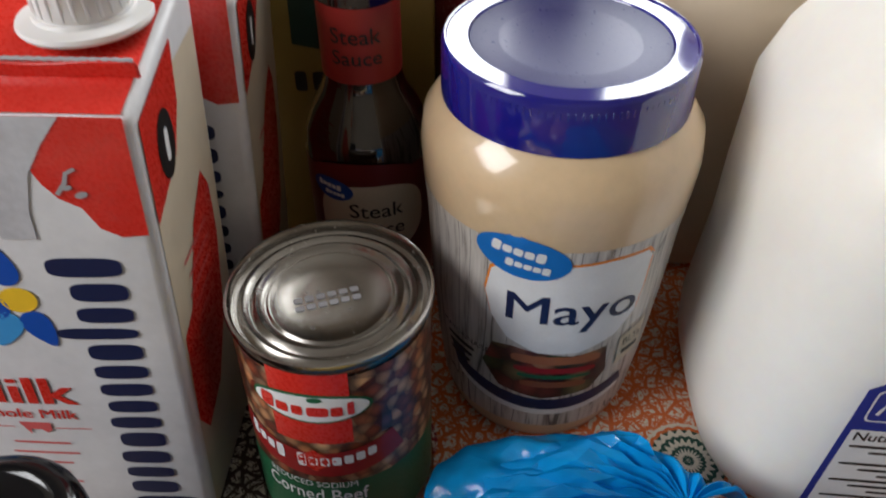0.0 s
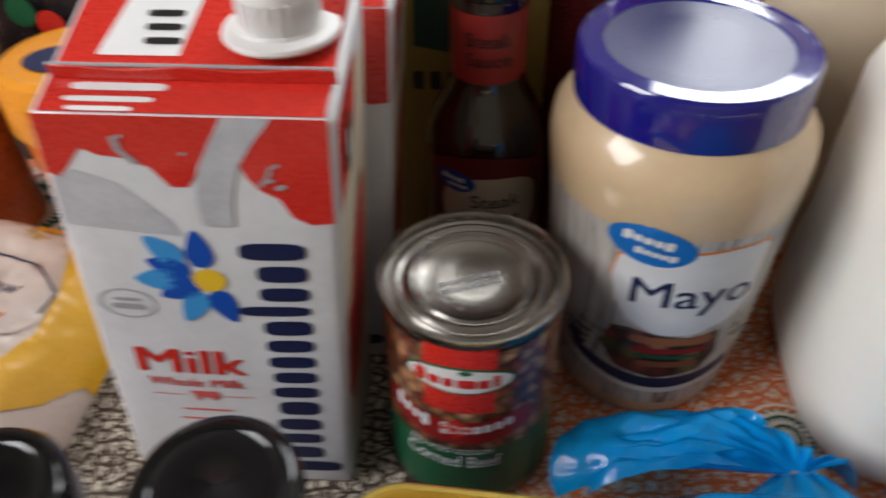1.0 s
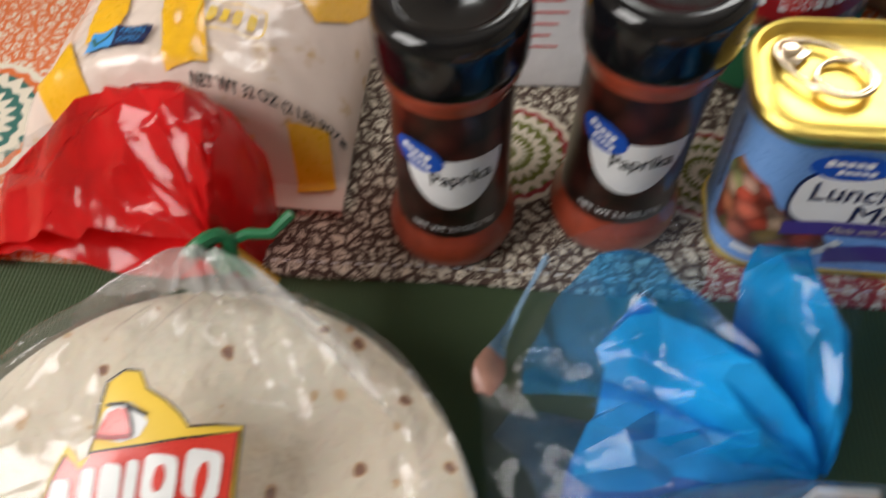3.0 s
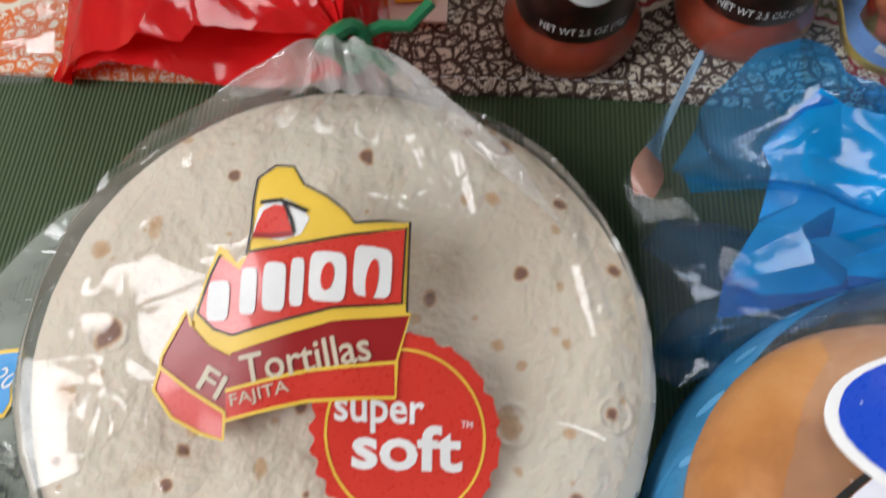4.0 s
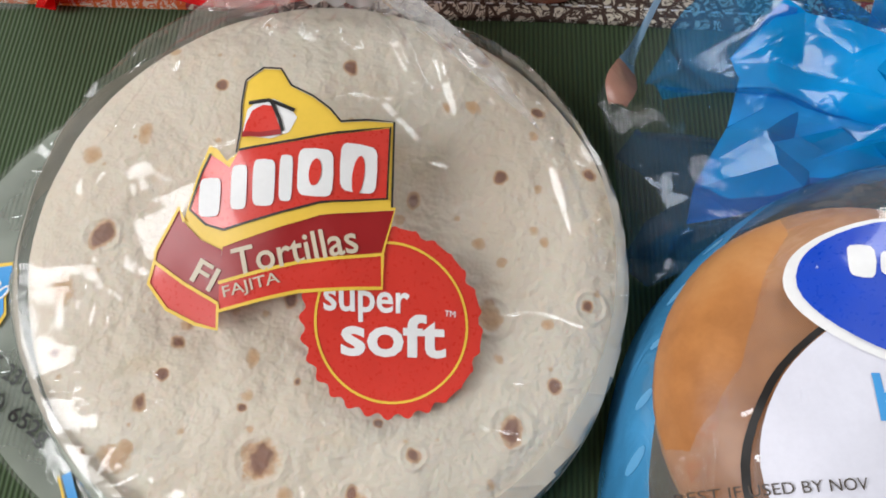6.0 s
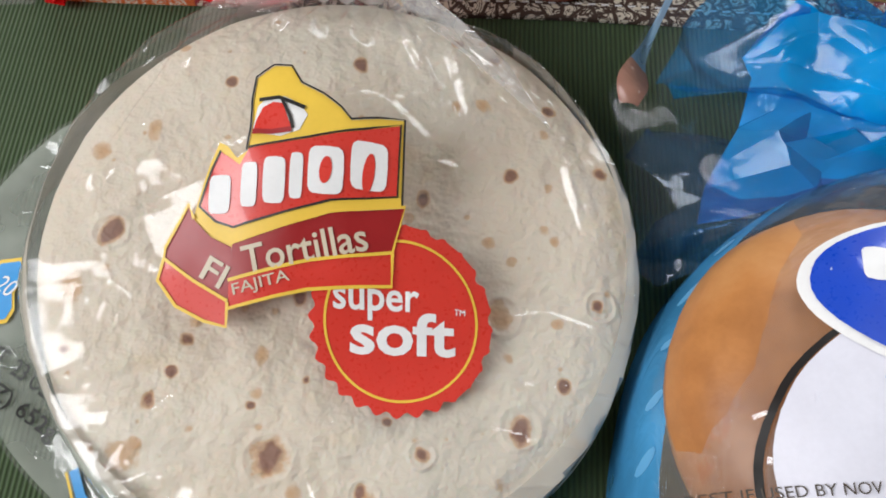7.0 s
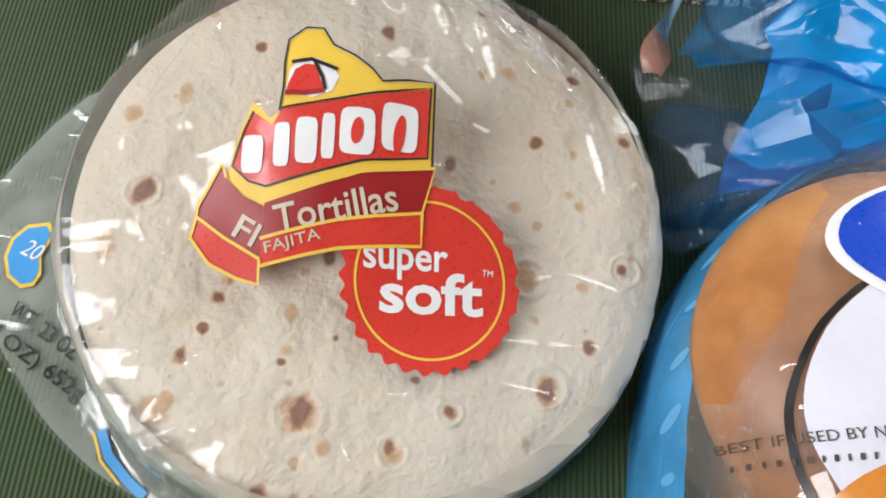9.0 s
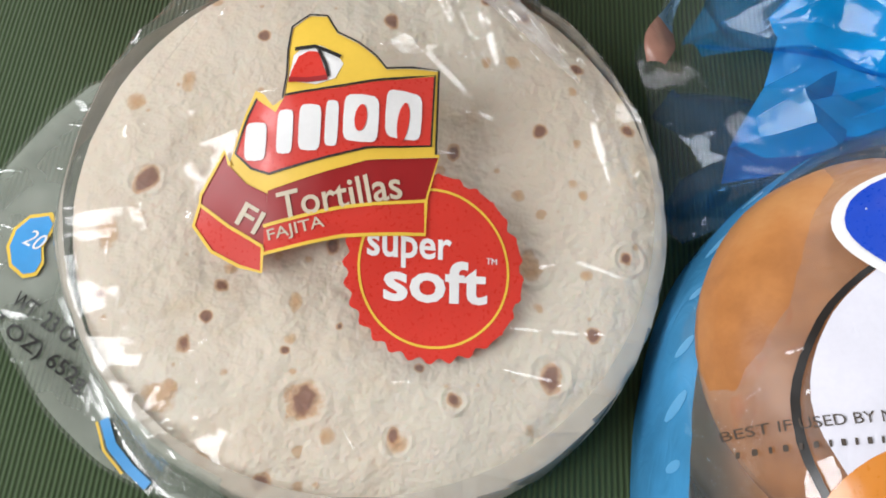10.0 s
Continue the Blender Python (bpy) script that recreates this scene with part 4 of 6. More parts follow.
# ---- milk jugs ----
def jug(name, x, y, turn, material, label, panel=True):
    it = thing(name, x, y, 0, turn, label, "milk jug")
    bm = bmesh.new()
    rows = []
    # half-width, rounding and height up the jug
    steps = [(0.050, 0.0), (0.062, 0.001), (0.068, 0.006), (0.0710, 0.014), (0.0725, 0.030), (0.0722, 0.080), (0.0725, 0.110), (0.0722, 0.135), (0.0700, 0.152), (0.0645, 0.172), (0.056, 0.192), (0.044, 0.211), (0.032, 0.224), (0.0215, 0.233), (0.0195, 0.238), (0.0195, 0.250)]
    n = 72
    for h, z in steps:
        power = 3.4 if z < 0.16 else 3.4 - 1.4 * smooth01((z - 0.16) / 0.06)
        ring = []
        for i in range(n):
            w = 2 * math.pi * (i + 0.5) / n
            c, s = math.cos(w), math.sin(w)
            k = (abs(c) ** power + abs(s) ** power) ** (-1 / power)
            dent = 0.0
            if 0.05 < z < 0.14:
                dent = 0.0025 * math.exp(-((c + 0.80) / 0.22) ** 2)
            ring.append(bm.verts.new(((h * k - dent) * c, (h * k - dent) * s, z)))
        rows.append(ring)
    for a, b in zip(rows, rows[1:]):
        for i in range(n):
            bm.faces.new((a[i], a[(i + 1) % n], b[(i + 1) % n], b[i]))
    bm.faces.new(rows[0][::-1])
    bm.faces.new(rows[-1])
    part("jug_body", bm, material, it, "milky white blow-moulded plastic")
    part("jug_cap", lathe([(0.0205, 0.240), (0.0210, 0.241), (0.0210, 0.254), (0.0195, 0.256), (0.010, 0.256)], 40), WHITE_PLASTIC, it)
    grip_ = [(0, 0.058, 0.205), (0, 0.066, 0.195), (0, 0.074, 0.170), (0, 0.076, 0.140), (0, 0.070, 0.115)]
    part("jug_handle", tube(grip_, 0.012, 14), material, it)
    if panel:
        def flat(u, v, d):
            return Vector((u, -0.0727 - d, v))
        printed("label", outline([(-0.040, 0.010), (0.045, 0.010), (0.045, 0.100), (-0.034, 0.100), (-0.038, 0.097)], 0.01), flat, 0, ink("label_royal_blue", (0.012, 0.03, 0.26)), it, "blue nutrition label")
        printed("dairy_mark", ring_shape(oval(-0.026, 0.0885, 0.0085, 0.0085, 0, 32, 8), oval(-0.026, 0.0885, 0.0078, 0.0078, 0, 32, 8)), flat, 1, WHITE, it)
        printed("dairy_mark", stroke([(-0.031, 0.084), (-0.0285, 0.093), (-0.026, 0.085), (-0.0235, 0.093), (-0.021, 0.084)], 0.0014), flat, 1, WHITE, it)
        printed("fact_box", outline([(-0.037, 0.020), (0.040, 0.020), (0.040, 0.075), (-0.036, 0.075)], 0.01), flat, 1, WHITE, it)
        printed("fact_title", words("Nutrition Facts", -0.014, 0.0715, 0.040, 0.0050, bold=0.02), flat, 2, BLACK, it)
        for k in range(12):
            printed("fact_line", bars([(-0.017 + 0.004 * (k % 3), 0.0655 - 0.0036 * k, 0.034 - 0.008 * (k % 3), 0.0016)]), flat, 2, BLACK, it)
    return it


jug("milk_jug", 0.190, 0.275, -3, JUG_PLASTIC, "milky white plastic gallon milk jug with a blue nutrition label")
jug("milk_jug", 0.150, 0.435, 20, SHADED_CREAM, "cream plastic jug behind the others, its shade put into the colour", False)

# ---- bottles and boxes at the back ----
ketchup = thing("sauce_bottle", 0.052, 0.404, 0, 0, "dark red plastic sauce bottle standing behind the mayonnaise", "bottle")
part("bottle_body", lathe([(0.046, 0.0), (0.050, 0.004), (0.050, 0.150), (0.046, 0.172), (0.034, 0.190), (0.020, 0.205)], 48, sx=1.3, sy=0.7), DARK_RED_PLASTIC, ketchup)
part("bottle_cap", lathe([(0.021, 0.203), (0.022, 0.206), (0.020, 0.228), (0.014, 0.230)], 40), DARK_RED_PLASTIC, ketchup)
carton_y = thing("food_box", -0.066, 0.398, 0, 0, "yellow cardboard food box with a dark green panel", "box")
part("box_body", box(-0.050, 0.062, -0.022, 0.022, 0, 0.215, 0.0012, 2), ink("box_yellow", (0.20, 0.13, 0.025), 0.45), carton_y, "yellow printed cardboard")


def box_front(u, v, d):
    return Vector((u, -0.022 - d, v))


printed("box_panel", outline([(-0.006, 0.128), (0.026, 0.122), (0.030, 0.182), (-0.004, 0.188)]), box_front, 0, ink("box_dark_green", (0.008, 0.03, 0.02)), carton_y)
printed("box_word", bars([(-0.004 + 0.009 * i, 0.108, 0.006, 0.011) for i in range(4)]), box_front, 0, BLACK, carton_y)


def canister(x, y, turn, scale, shade):
    it = thing("snack_canister", x, y, 0, turn, "orange plastic snack canister with a picture label", "canister", "snack canisters")
    s = scale
    part("canister_body", lathe([(0.030 * s, 0.0), (0.0335 * s, 0.003), (0.0335 * s, 0.030), (0.0325 * s, 0.050), (0.0335 * s, 0.070), (0.0350 * s, 0.098), (0.0365 * s, 0.108)], 56), shade, it)
    part("canister_lid", lathe([(0.0375 * s, 0.100), (0.0385 * s, 0.102), (0.0375 * s, 0.124), (0.0345 * s, 0.131), (0.030 * s, 0.133), (0.027 * s, 0.132), (0.010, 0.132)], 56), ink("canister_lid_orange", (0.80, 0.30, 0.02), 0.3, 0.3), it, "orange plastic lid")
    top = lambda u, v, d: Vector((u, v, 0.1325 + d))
    printed("lid_oval", outline(oval(0.0, -0.004, 0.021, 0.014)), top, 0, NAVY, it)
    on = round_can(0.0338 * s)
    printed("picture_patch", outline(oval(0.0, 0.063, 0.022, 0.025, 0, 36, 2.4)), on, 3, BEIGE, it)
    printed("picture_disc", outline(oval(0.0, 0.066, 0.0165, 0.018)), on, 4, ORANGE, it)
    printed("stripe", stroke([(-0.018, 0.083), (0.0, 0.088), (0.018, 0.082)], 0.0014), on, 4, BLACK, it)
    printed("stripe", stroke([(-0.018, 0.079), (0.0, 0.083), (0.018, 0.078)], 0.0014), on, 4, BLACK, it)
    printed("brand_oval", outline(oval(-0.008, 0.041, 0.011, 0.006)), on, 5, NAVY, it)
    printed("title_bar", bars([(-0.012 + 0.006 * i, 0.026, 0.005, 0.007) for i in range(5)]), on, 3, ORANGE, it)
    return it


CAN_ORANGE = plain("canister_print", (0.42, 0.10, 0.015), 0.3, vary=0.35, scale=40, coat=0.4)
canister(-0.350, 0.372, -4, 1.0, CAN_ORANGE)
canister(-0.243, 0.352, 6, 1.0, ink("canister_orange", (0.72, 0.17, 0.02), 0.3, 0.3))
candy = thing("candy_bag", -0.285, 0.440, 0, 0, "black plastic candy bag with coloured candy print, standing upright", "candy bag")
bm = sheet(30, 24, lambda u, v: Vector((-0.10 + 0.20 * u, -0.016 * math.sin(math.pi * u) * math.sin(math.pi * min(1, v + 0.12)) + 0.003 * fold(u, v, 6, 1), 0.20 * v)))
ret = bmesh.ops.extrude_face_region(bm, geom=bm.faces[:])
for v in [g for g in ret["geom"] if isinstance(g, bmesh.types.BMVert)]:
    v.co.y = 0.030 - v.co.y
part("bag", bm, plain("black_candy_film", (0.018, 0.016, 0.018), 0.25, vary=0.3, scale=30, coat=0.4), candy)
cf = lambda u, v, d: Vector((u, -0.018 - d - 0.0, v))
for k, (u, v, m_) in enumerate(((-0.022, 0.120, GREEN_INK), (-0.006, 0.112, RED), (-0.012, 0.080, BLUE), (-0.002, 0.055, WHITE), (0.014, 0.094, YELLOW), (-0.030, 0.150, WHITE), (0.006, 0.150, GREY), (0.016, 0.060, YELLOW))):
    printed("candy_print", outline(oval(u, v, 0.0085, 0.0095)), cf, k % 3, m_, candy)
part("white_patch", wrap(outline([(-0.09, 0.172), (0.05, 0.172), (0.05, 0.190), (-0.09, 0.190)], 0.02), cf, 0.001), GREY, candy)


# ---- paprika shakers ----
def shaker(x, y, turn):
    it = thing("spice_shaker", x, y, 0, turn, "clear paprika shaker with a black lid and black label", "spice jar", "paprika shakers")
    part("jar_body", lathe([(0.020, 0.002), (0.0240, 0.0), (0.0262, 0.003), (0.0268, 0.008), (0.0264, 0.013), (0.0245, 0.0170), (0.0236, 0.020), (0.0234, 0.086), (0.0240, 0.089), (0.0258, 0.0925), (0.0264, 0.097), (0.0250, 0.101), (0.0235, 0.103)], 64), PAPRIKA, it, "red-brown paprika seen through clear plastic")
    part("label", band(0.0237, 0.0180, 0.0870, 64, 0.0), CHILI_PRINT, it, "black wrap label with dried-pepper print")
    on = round_can(0.0237)
    moon = [(0.0195 * math.cos(a), 0.0660 - 0.0275 * math.sin(a)) for a in [math.pi * k / 24 for k in range(25)]]
    printed("name_panel", outline(moon), on, 1, WHITE, it, "white half-round name panel")
    brand_oval(it, on, -0.0140, 0.0665, 0.0105, 0.0068, -20, 2)
    printed("title", words("Paprika", 0.0030, 0.0555, 0.0240, 0.0088, turn=3, bold=0.02), on, 2, BLACK, it)
    printed("weight", words("NET WT 2.5 OZ (70g)", 0.000, 0.0245, 0.036, 0.0044, bold=0.01), on, 1, WHITE, it)
    part("lid", lathe([(0.0264, 0.0965), (0.0272, 0.0980), (0.0276, 0.1020), (0.0276, 0.1130), (0.0270, 0.1172), (0.0252, 0.1198), (0.0230, 0.1206), (0.0204, 0.1205), (0.0196, 0.1196), (0.0180, 0.1193), (0.0020, 0.1195), (0.0008, 0.1200)], 72), BLACK_PLASTIC, it, "glossy black plastic lid")
    for o in it.children:
        for v in o.data.vertices:
            slim = 1 - 0.06 * smooth01((v.co.z - 0.010) / 0.012)
            v.co.x, v.co.y = v.co.x * slim + 0.05 * v.co.z, v.co.y * slim
    return it


shaker(-0.1795, 0.1215, 6)
shaker(-0.1120, 0.1310, -4)

# ---- luncheon meat can ----
meat = thing("meat_can", -0.0265, 0.1265, 0, -3.0, "blue luncheon meat can with a gold pull-ring lid", "tin can")
MA, MB = 0.0455, 0.0255


def squared(a, b, r, n=10):
    pts = []
    for cx, cy, s in ((a - r, b - r, 0), (-a + r, b - r, 90), (-a + r, -b + r, 180), (a - r, -b + r, 270)):
        for i in range(n + 1):
            w = radians(s + 90 * i / n)
            pts.append((cx + r * math.cos(w), cy + r * math.sin(w)))
    return pts


def stacked(levels):
    bm = bmesh.new()
    rings = [[bm.verts.new((u, v, z)) for u, v in squared(MA + o, MB + o, max(0.004, 0.017 + o))] for o, z in levels]
    n = len(rings[0])
    for a, b in zip(rings, rings[1:]):
        for i in range(n):
            bm.faces.new((a[i], a[(i + 1) % n], b[(i + 1) % n], b[i]))
    bm.faces.new(rings[0][::-1])
    bm.faces.new(rings[-1])
    return bm


TIN_BLUE = ink("can_light_blue", (0.16, 0.33, 0.66), 0.30, 0.3)
part("can_body", stacked([(-0.004, 0.002), (0.0005, 0.0), (0.001, 0.002), (0.0, 0.004), (0.0, 0.074), (0.001, 0.077)]), TIN_BLUE, meat, "light blue lacquered tin")
part("can_lid", stacked([(0.0005, 0.0755), (0.0028, 0.0768), (0.0034, 0.0790), (0.0030, 0.0812), (0.0018, 0.0822), (0.0004, 0.0818), (-0.0008, 0.0795), (-0.0016, 0.0782), (-0.0028, 0.0780), (-0.0050, 0.0788), (-0.0062, 0.0784), (-0.0075, 0.0780), (-0.0150, 0.0780)]), GOLD_TIN, meat, "gold lacquered lid with a rolled rim")
part("base_rim", stacked([(-0.003, 0.0), (0.0012, 0.0003), (0.0018, 0.0015), (0.0012, 0.003), (0.0, 0.0036)]), GOLD_TIN, meat)
ring_c, rk = (-0.0155, -0.0020), math.radians(-38)
loop = []
for i in range(40):
    w = 2 * math.pi * i / 40
    a, b = 0.0175 * math.cos(w), (0.0105 - 0.0018 * math.cos(w) * -1) * math.sin(w)
    loop.append((ring_c[0] - 0.0085 + a * math.cos(rk) - b * math.sin(rk), ring_c[1] + 0.0065 + a * math.sin(rk) + b * math.cos(rk), 0.0800 + 0.0014 * (0.5 + 0.5 * math.cos(w))))
part("pull_ring", tube(loop, 0.00105, 10, True), RING_METAL, meat, "silvery pull ring lying on the lid")
hole = []
for i in range(28):
    w = 2 * math.pi * i / 28
    a, b = 0.0075 + 0.0086 * math.cos(w), 0.0088 * math.sin(w)
    hole.append((ring_c[0] - 0.0085 + a * math.cos(rk) - b * math.sin(rk), ring_c[1] + 0.0065 + a * math.sin(rk) + b * math.cos(rk), 0.0806 + 0.0008 * math.cos(w)))
part("pull_ring", tube(hole, 0.0011, 10, True), RING_METAL, meat)
bm = box(-0.0055, 0.0035, -0.0052, 0.0052, 0.0790, 0.0806, 0.0007, 2)
bmesh.ops.transform(bm, verts=bm.verts, matrix=pose(ring_c[0] - 0.0165, ring_c[1] + 0.0125, 0, 0, 0, -38))
part("pull_tab", bm, RING_METAL, meat)
part("rivet", lathe([(0.0036, 0.0800), (0.0034, 0.0814), (0.0020, 0.0820), (0.001, 0.0820)], 24, ring_c[0] - 0.0185, ring_c[1] + 0.0145), RING_METAL, meat)


def can_front(u, v, d):
    """Round the front: flat in the middle, bending back at the corners."""
    flat, r = MA - 0.017, 0.017
    s = abs(u)
    if s <= flat:
        return Vector((u, -MB - d, v))
    w = min((s - flat) / r, math.pi / 2)
    rest = max(0.0, (s - flat) - r * math.pi / 2)
    x = flat + (r + d) * math.sin(w)
    return Vector((math.copysign(x, u), -MB + r - (r + d) * math.cos(w) + rest, v))


on_meat = lambda u, v, d: can_front(u, v + 0.0045, d)
printed("white_panel", outline(oval(0.004, 0.0430, 0.031, 0.0175, -2, 40, 3.0)), on_meat, 1, WHITE, meat, "white name panel")
printed("panel_edge", ring_shape(oval(0.004, 0.0430, 0.0325, 0.0190, -2, 40, 3.0), oval(0.004, 0.0430, 0.0312, 0.0177, -2, 40, 3.0)), on_meat, 1, NAVY, meat)
brand_oval(meat, on_meat, -0.0135, 0.0610, 0.0135, 0.0066, -2, 3)
printed("side_flag", outline([(0.004, 0.0545), (0.035, 0.0545), (0.033, 0.0665), (0.004, 0.0640)]), on_meat, 2, PURPLE, meat)
printed("flag_word", words("Original", 0.0185, 0.0598, 0.021, 0.0062, slant=0.2), on_meat, 3, BEIGE, meat)
printed("title", words("Luncheon", 0.0010, 0.0475, 0.046, 0.0100, bold=0.012), on_meat, 3, NAVY, meat)
printed("title", words("Meat", 0.0085, 0.0360, 0.027, 0.0098, bold=0.012), on_meat, 3, NAVY, meat)
printed("meat_slice", outline([(0.026, 0.0430), (0.040, 0.0440), (0.042, 0.0540), (0.028, 0.0530)]), on_meat, 4, ink("meat_pink", (0.55, 0.17, 0.10)), meat)
printed("fork_print", bars([(0.036 + 0.003 * i, 0.040, 0.0012, 0.012) for i in range(4)]), on_meat, 4, GREY, meat)
printed("purple_ribbon", stroke([(-0.026, 0.0250), (-0.012, 0.0262), (0.006, 0.0262), (0.024, 0.0250), (0.040, 0.0225)], 0.0085), on_meat, 2, PURPLE, meat)
printed("ribbon_word", words("Made with Pork", 0.004, 0.0258, 0.026, 0.0038, slant=0.1), on_meat, 3, BEIGE, meat)
printed("purple_ribbon", stroke([(-0.006, 0.0085), (0.010, 0.0115), (0.026, 0.0115), (0.042, 0.0090)], 0.0110), on_meat, 1, PURPLE, meat)
printed("salad_picture", outline([(-0.054, 0.010), (-0.020, 0.008), (-0.006, 0.014), (-0.010, 0.021), (-0.026, 0.024), (-0.030, 0.036), (-0.036, 0.046), (-0.050, 0.050), (-0.056, 0.040)]), on_meat, 0, SALAD_PRINT, meat, "printed picture of sliced meat and salad")
printed("plate_edge", stroke([(-0.040, 0.0065), (-0.020, 0.0060), (-0.008, 0.0110), (-0.003, 0.0180)], 0.004), on_meat, 1, WHITE, meat)
printed("knife_print", stroke([(0.034, 0.005), (0.039, 0.016), (0.042, 0.026)], 0.0022), on_meat, 3, WHITE, meat)
printed("side_word", bars([(-0.060, 0.022 + 0.006 * i, 0.0025, 0.0045) for i in range(7)]), on_meat, 1, NAVY, meat)

# ---- popping corn bag ----
corn = thing("corn_bag", -0.2975, 0.232, 0.0012, -3, "yellow and white plastic bag of popping corn lying flat", "corn bag")


def corn_height(u, v):
    """Pillow of kernels: u across, v from the near end to the far end, 0..1."""
    w = max(0.0, math.sin(math.pi * min(1, max(0, u)))) ** 0.5 * smooth01((v - 0.055) / 0.11) ** 0.7 * (1 - smooth01((v - 0.80) / 0.19) ** 1.5)
    return 0.0015 + 0.052 * w + 0.0035 * fold(u, v, 5, 4) * (0.3 + 0.7 * w) + 0.0012 * noise.noise(Vector((u * 28, v * 40, 1))) * w


BW, BL, BX, BY = 0.164, 0.224, -0.007, 0.006


def corn_place(u, v, d=0.0):
    pinch = 1 - 0.06 * math.sin(math.pi * v)
    return Vector(((u - 0.5) * BW * pinch + BX, (v - 0.5) * BL + BY, corn_height(u, v) + d))


def corn_film():
    m, t, p = nodes_of("corn_bag_print")
    v = coords(t)
    sx = t.nodes.new("ShaderNodeSeparateXYZ")
    link(t, v, sx.inputs[0])
    vo = t.nodes.new("ShaderNodeTexVoronoi")
    vo.inputs["Scale"].default_value = 70
    link(t, v, vo.inputs["Vector"])
    pop = ramp(t, vo.outputs["Distance"], [(0.0, (0.74, 0.62, 0.53)), (0.45, (0.70, 0.55, 0.46)), (0.62, (0.50, 0.30, 0.09))])
    pop = mix(t, ramp(t, noise_tex(t, v, 55, 3), [(0.52, 0.0), (0.66, 1.0)]), (0.70, 0.58, 0.51), pop)
    patch = ramp(t, noise_tex(t, v, 16, 2), [(0.42, 0.0), (0.60, 1.0)])
    link(t, mix(t, patch, (0.72, 0.60, 0.53), pop), p.inputs["Base Color"])
    p.inputs["Roughness"].default_value = 0.22
    p.inputs["Coat Weight"].default_value = 0.3
    bump(t, p, calc(t, "ADD", noise_tex(t, v, 60, 3, 0.5, 1.0), calc(t, "MULTIPLY", vo.outputs["Distance"], 0.5)), 0.35, 0.002)
    return m


bm = sheet(64, 90, lambda u, v: corn_place(u, v))
ret = bmesh.ops.extrude_face_region(bm, geom=bm.faces[:])
for v in [g for g in ret["geom"] if isinstance(g, bmesh.types.BMVert)]:
    v.co.z = 0.0004
part("bag", bm, corn_film(), corn, "yellow striped plastic film over popping corn")
over_corn = lambda u, v, d: corn_place((u - BX) / BW + 0.5, (v - BY) / BL + 0.5, d + 0.0010)
in_cloud = lambda u, v, d: over_corn(u, v - 0.013, d)
STRIPE = plain("bag_yellow_print", (0.82, 0.44, 0.015), 0.30, vary=0.08, scale=40, coat=0.25)
for pts, w in (([(-0.014, 0.004), (-0.007, -0.020), (0.001, -0.045), (0.010, -0.072)], 0.015), ([(-0.046, 0.006), (-0.042, -0.024), (-0.036, -0.056)], 0.016),
               ([(0.054, 0.082), (0.062, 0.050), (0.064, 0.018), (0.056, -0.005), (0.046, -0.016)], 0.020), ([(-0.074, 0.080), (-0.062, 0.042), (-0.046, 0.004)], 0.011), ([(0.060, 0.106), (0.068, 0.060), (0.073, 0.010)], 0.006), ([(-0.030, 0.112), (-0.034, 0.090)], 0.016), ([(0.034, 0.094), (0.020, 0.086)], 0.014),
               ([(-0.012, 0.094), (-0.018, 0.088)], 0.010), ([(0.024, -0.085), (0.025, -0.097)], 0.018), ([(0.059, -0.078), (0.062, -0.097)], 0.014), ([(-0.066, -0.060), (-0.052, -0.078), (-0.040, -0.097)], 0.018)):
    printed("yellow_stripe", stroke(pts, w * 1.25), over_corn, 0, STRIPE, corn)
printed("name_cloud", outline(oval(0.000, 0.042, 0.050, 0.027, 8, 48, 2.6)), in_cloud, 1, ink("name_cloud_white", (0.72, 0.61, 0.55), 0.3), corn, "white name panel")
printed("cloud_line", stroke([(-0.048, 0.010), (-0.053, 0.022), (-0.048, 0.042)], 0.0012), in_cloud, 2, NAVY, corn)
printed("cloud_line", stroke([(0.010, 0.072), (0.036, 0.070), (0.050, 0.058), (0.048, 0.044)], 0.0012), in_cloud, 2, NAVY, corn)
brand_oval(corn, in_cloud, -0.026, 0.065, 0.0200, 0.0100, 0, 3)
printed("subtitle", words("Yellow", 0.018, 0.0530, 0.035, 0.0100, slant=0.15), in_cloud, 2, NAVY, corn)
CORN_TITLE = ink("corn_title_orange", (0.66, 0.13, 0.03))
printed("title", words("Popping", 0.004, 0.0320, 0.066, 0.0160, bold=0.02), in_cloud, 2, CORN_TITLE, corn)
printed("title", words("Corn", 0.021, 0.0120, 0.037, 0.0120, bold=0.02), in_cloud, 2, CORN_TITLE, corn)
printed("kernel_box", ring_shape(oval(0.022, -0.042, 0.015, 0.009, 4, 24, 6), oval(0.022, -0.042, 0.0142, 0.0084, 4, 24, 6)), over_corn, 1, GOLD_INK, corn)
printed("kernel_box_bar", bars([(0.013 + 0.006 * i, -0.042, 0.0035, 0.009) for i in range(4)]), over_corn, 1, GOLD_INK, corn)
printed("weight", words("NET WT 32 OZ (2 LB) 907g", 0.0428, -0.0759, 0.0629, 0.0040, bold=0.02), over_corn, 1, BLACK, corn)
printed("leaf_panel", outline([(-0.042, -0.066), (-0.027, -0.066), (-0.027, -0.054), (-0.042, -0.054)]), over_corn, 2, SKY_BLUE, corn)
printed("leaf_mark", stroke([(-0.040, -0.058), (-0.036, -0.063), (-0.029, -0.056)], 0.002), over_corn, 3, GREEN_INK, corn)
printed("leaf_panel", outline([(-0.027, -0.066), (-0.010, -0.066), (-0.010, -0.054), (-0.027, -0.054)]), over_corn, 2, NAVY, corn)
